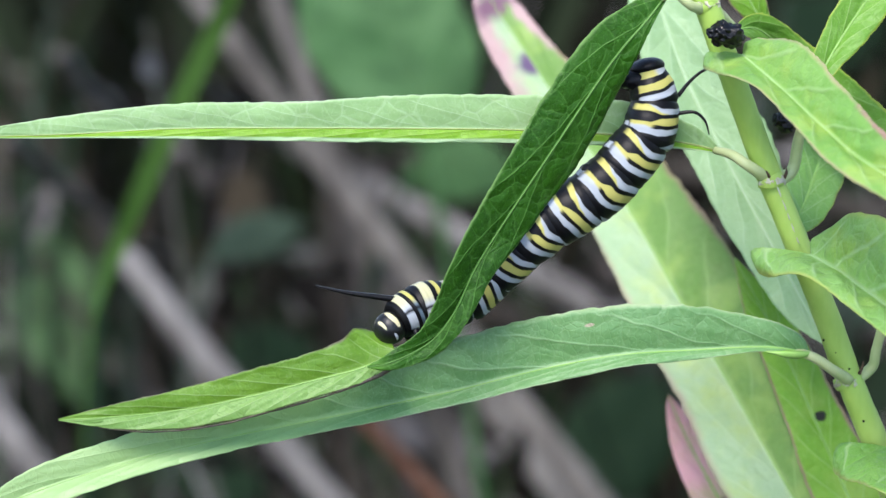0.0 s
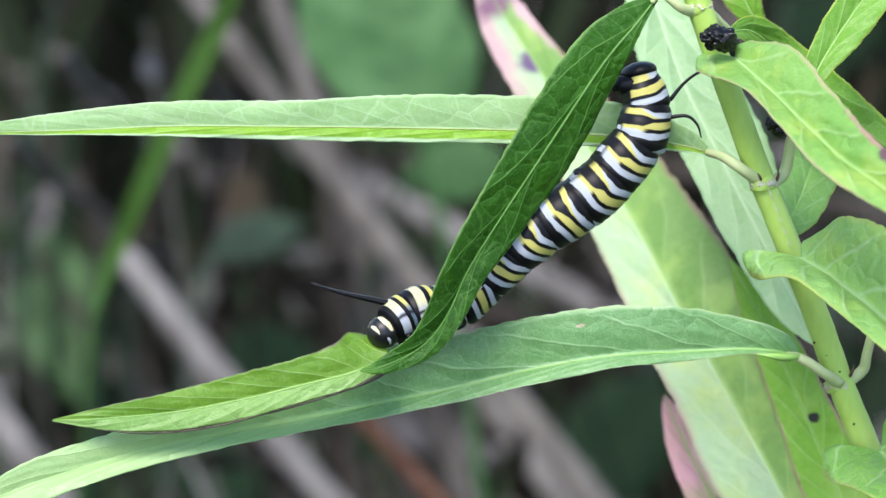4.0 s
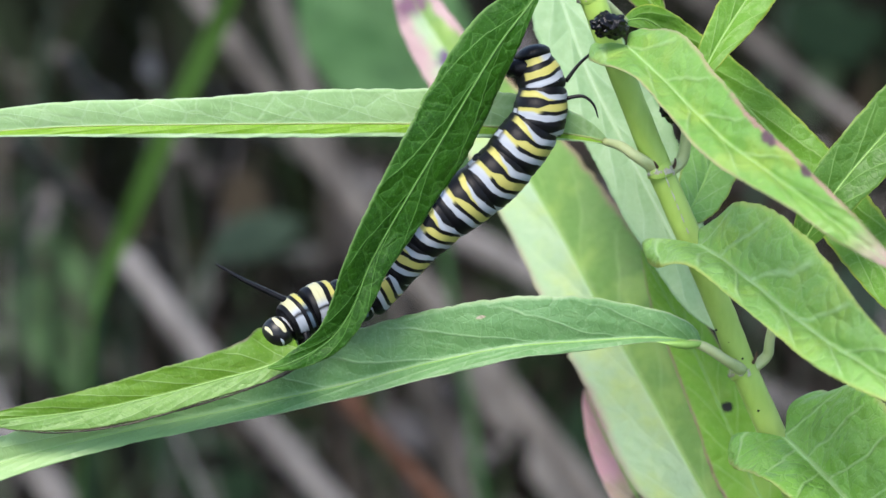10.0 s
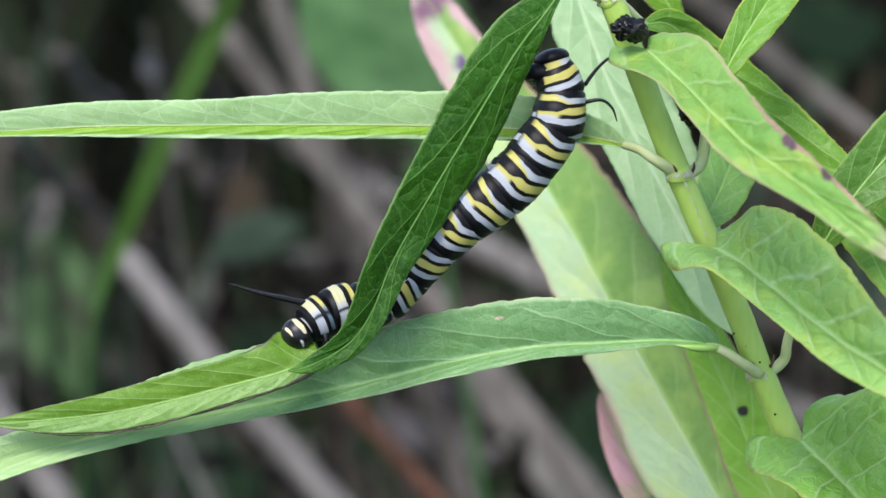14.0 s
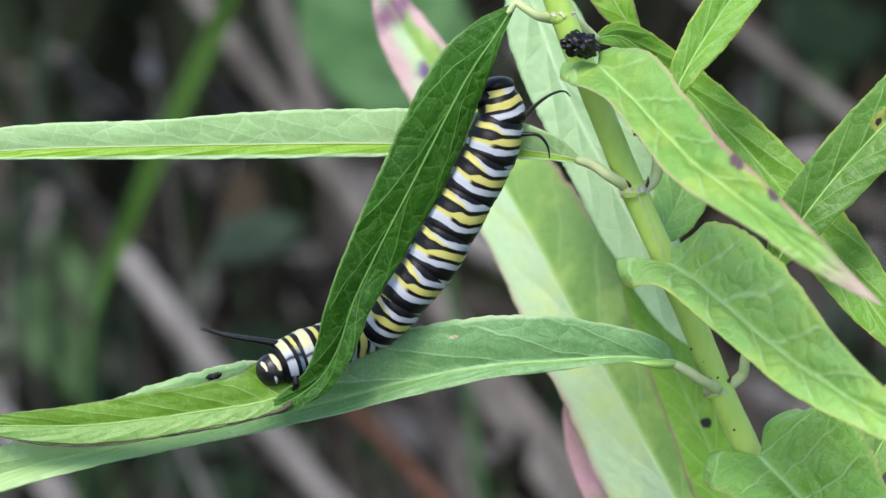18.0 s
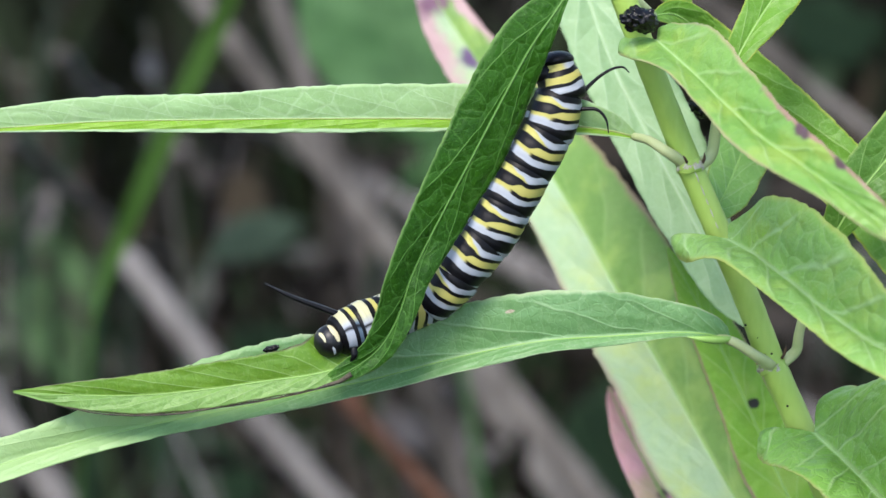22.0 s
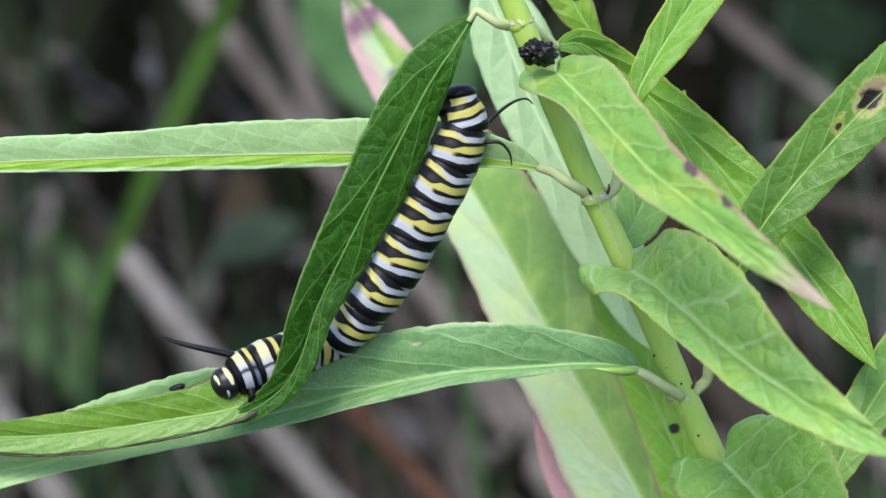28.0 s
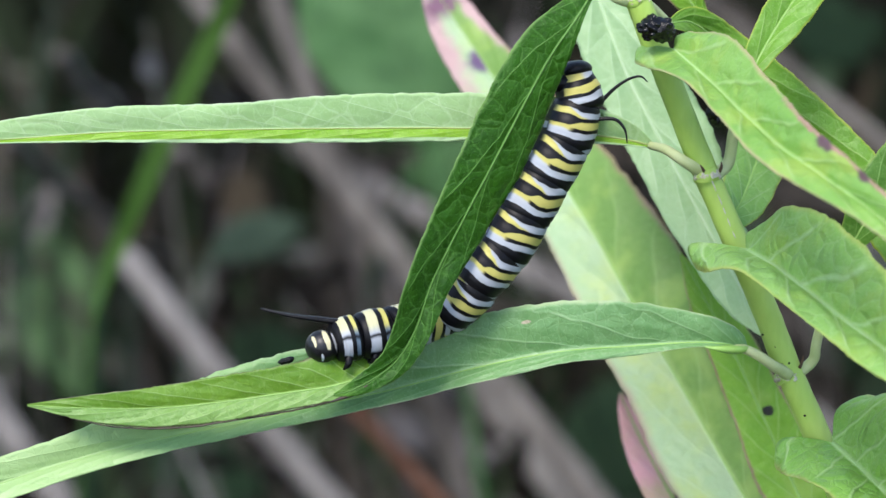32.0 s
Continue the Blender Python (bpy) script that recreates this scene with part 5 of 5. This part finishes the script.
def brush():
    """Low tangle before the thicket: crooked dead stems with curled dead and green leaf bits on them, too many to count."""
    rng = random.Random(21)
    verts, faces = [], []

    def strip(points, widths, across):
        base = len(verts)
        for p, w in zip(points, widths):
            verts.append(tuple(p + across * w))
            verts.append(tuple(p - across * w))
        for i in range(len(points) - 1):
            a = base + 2 * i
            faces.append((a, a + 1, a + 3, a + 2))

    for k in range(260):
        y = rng.uniform(0.50, 1.25)
        x = rng.uniform(-0.07 - 0.15 * y, 0.07 + 0.15 * y)
        tall = max(0.03, 0.43 - 0.31 * y + rng.uniform(-0.11, 0.09) * (y + 0.34))
        foot = Vector((x, y, ground_height(x, y) - 0.01))
        top = foot + Vector((rng.uniform(-0.5, 0.5) * tall, rng.uniform(-0.1, 0.2) * tall, tall))
        bend = foot.lerp(top, 0.6) + Vector((rng.uniform(-0.03, 0.03), 0, 0.01))
        w = rng.uniform(0.0005, 0.0016)
        strip([foot, bend, top], [w, w * 0.8, w * 0.4], Vector((1, 0, 0.1)))
        for q in range(rng.randint(1, 2)):
            at = bend.lerp(top, 0.4 + 0.6 * rng.random())
            size, g = rng.choice((0.004, 0.006, 0.009, 0.013)) * rng.uniform(0.8, 1.3), rng.uniform(0, 2 * math.pi)
            way = Vector((math.cos(g), rng.uniform(-0.4, 0.4), math.sin(g))).normalized()
            across = way.cross(Vector((rng.uniform(-0.5, 0.5), -1, rng.uniform(-0.2, 0.9)))).normalized()
            curl = way.cross(across) * size * rng.uniform(-0.4, 0.4)
            wide = size * rng.uniform(0.2, 0.55)
            strip([at + way * size * f + curl * f * f for f in (0, 0.5, 1.0, 1.5, 2.0)], [wide * 0.15, wide * 0.85, wide, wide * 0.7, wide * 0.08], across)
    data = bpy.data.meshes.new("dead_tangle")
    data.from_pydata(verts, [], faces)
    s = Shade("tangle", 0.9)
    s.b.inputs["Specular IOR Level"].default_value = 0.08
    geo = s.t.nodes.new("ShaderNodeNewGeometry")
    ramp = s.node("ValToRGB")
    el = ramp.color_ramp.elements
    # The black end stands for shaded gaps in the tangle.
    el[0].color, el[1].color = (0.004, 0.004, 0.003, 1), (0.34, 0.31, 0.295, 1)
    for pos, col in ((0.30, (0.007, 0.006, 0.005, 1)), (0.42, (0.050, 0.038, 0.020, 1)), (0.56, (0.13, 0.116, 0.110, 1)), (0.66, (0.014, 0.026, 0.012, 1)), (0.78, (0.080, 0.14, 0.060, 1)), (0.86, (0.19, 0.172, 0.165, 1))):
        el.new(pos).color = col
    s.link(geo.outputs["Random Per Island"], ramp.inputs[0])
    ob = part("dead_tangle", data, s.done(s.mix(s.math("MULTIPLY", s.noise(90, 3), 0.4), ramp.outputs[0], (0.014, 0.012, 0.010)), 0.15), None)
    tagged(ob, "low tangle of dead stems and curled leaves", "undergrowth", kind="stuff")


brush()

TIP = [
    (0, -3.62, 1.58, -8.54),
    (0.5, -3.36, 1.28, -8.54),
    (1, -3.34, 1.26, -8.54),
    (1.5, -3.28, 1.21, -8.54),
    (2, -3.36, 1.21, -8.54),
    (2.5, -3.34, 1.25, -8.54),
    (3, -3.36, 1.23, -8.54),
    (3.5, -3.38, 1.13, -8.54),
    (4, -3.31, 1.1, -8.54),
    (4.5, -3.25, 1.07, -8.54),
    (5, -3.18, 1.05, -8.54),
    (5.5, -3.11, 1.02, -8.54),
    (6, -2.43, 1, -8.54),
    (6.5, -2.52, 1.13, -8.54),
    (7, -2.45, 1.11, -8.54),
    (7.5, -2.36, 1.02, -8.54),
    (8, -2.32, 1.07, -8.54),
    (8.5, -2.29, 0.99, -8.54),
    (9, -2.27, 1.03, -8.54),
    (9.5, -2.25, 1.02, -8.54),
    (10, -2.14, 1.16, -8.54),
    (10.5, -2.1, 1.14, -8.54),
    (11, -2.05, 1.17, -8.54),
    (11.5, -1.95, 1.09, -8.54),
    (12, -1.92, 1.2, -8.54),
    (12.5, -1.93, 1.24, -8.54),
    (13, -1.96, 1.17, -8.54),
    (13.5, -2.08, 0.89, -8.54),
    (14, -2.11, 0.82, -8.54),
    (14.5, -1.67, 0.86, -8.54),
    (15, -1.6, 0.79, -6.82),
    (15.5, -1.53, 0.73, -5.1),
    (16, -1.47, 0.67, -3.39),
    (16.5, -1.4, 0.6, -1.67),
    (17, -0.35, -0.1, -1.67),
    (17.5, -0.03, -0.37, -1.67),
    (18, 0, -0.23, -1.67),
    (18.5, 0.13, -0.01, -1.67),
    (19, 0.21, 0.1, -1.67),
    (19.5, 0.13, -0.05, -1.67),
    (20, 0.07, -0.21, -1.67),
    (20.5, 0.05, -0.23, -1.67),
    (21, 0.25, -0.04, -1.67),
    (21.5, 0.26, -0.03, -1.67),
    (22, 0.13, -0.13, -1.67),
    (22.5, 0.08, -0.17, -1.67),
    (23, 0.19, -0.3, -1.67),
    (23.5, 0.11, -0.31, -1.67),
    (24, 0.13, -0.22, -1.67),
    (24.5, 0.19, -0.16, -1.67),
    (25, 0.26, -0.11, -1.67),
    (25.5, 0.16, -0.2, -1.67),
    (26, 0.14, -0.18, -1.67),
    (26.5, 0.11, -0.15, -1.67),
    (27, 0.08, -0.13, -1.67),
    (27.5, 0.06, -0.11, -1.67),
    (28, 0.09, -0.02, -1.67),
    (28.5, 0.1, -0.02, -1.67),
    (29, 0.18, 0.09, -1.67),
    (29.5, 0.27, -0, -1.67),
    (30, 0.21, -0.06, -1.67),
    (30.5, 0.16, -0.11, -1.67),
    (31, 0.2, -0.06, -1.67),
    (31.5, 0.26, -0.04, -1.67),
    (32, 0.17, -0.11, -1.67),
]
LOW_FOOT = Vector((17.8, 3, -10.8)) * 0.001
LOW_SWING = [(0, -0.9), (9, -0.9), (13, -0.4), (17, -0.6), (19, -0.4), (23, -0.6), (28, 0), (32, -0.6)]
BITE = Vector((-19.46, -3.00, -16.49)) * 0.001


def motions():
    """What the wind moves, and what the caterpillar does on its leaf."""
    root = Matrix.Translation(Vector(B) * 0.001)
    walk(plant, [(r[0], swayed(r) @ root) for r in SWAY])
    walk(chewed, [(r[0], root.inverted() @ about(LEAF_FOOT, r[1:]) @ root) for r in SWING])
    walk(leaf_low, [(t, root.inverted() @ about(LOW_FOOT, (0, 0, 0, 0, a, 0)) @ root) for t, a in LOW_SWING])
    walk(leaf_end, [(r[0], root.inverted() @ about(BITE, (r[1], 0, r[2], 0, r[3], 0)) @ root) for r in TIP])
    for ob, m, turn in droppings:
        walk(ob, [(r[0], swayed(r) @ m @ pose(0, 0, 0, 0, turn, 0)) for r in SWAY])
    home = Matrix.Translation(HOME * 0.001)
    walk(caterpillar, [(r[0], swayed(r) @ about(LEAF_FOOT, g[1:]) @ home) for r in SWAY for g in SWING if g[0] == r[0]])
    still = [0, 10, 14.5, 16.5, 17.0, 17.5, 18.0, 22, 32]
    busy = sorted({float(h[0]) for h in HEAD_AT} | {14.5, 16.5, 17.5})
    for ob, s in zip(rings, MIDS):
        walk(ob, [(t, home.inverted() @ ring_pose(t, s)) for t in (busy if s > 0.7 else still)])
    for ob, y, more in ((horns[0], -0.6, -6), (horns[1], 0.9, -5.5)):
        walk(ob, [(t, home.inverted() @ Matrix.Translation((ring_pose(t, MIDS[10]) @ Vector((0.0016, 0, -0.0004))) + Vector((0, y * 0.001, 0))) @ pose(0, 0, 0, 0, a + more, 0)) for t, a in HORN_LIFT])


motions()
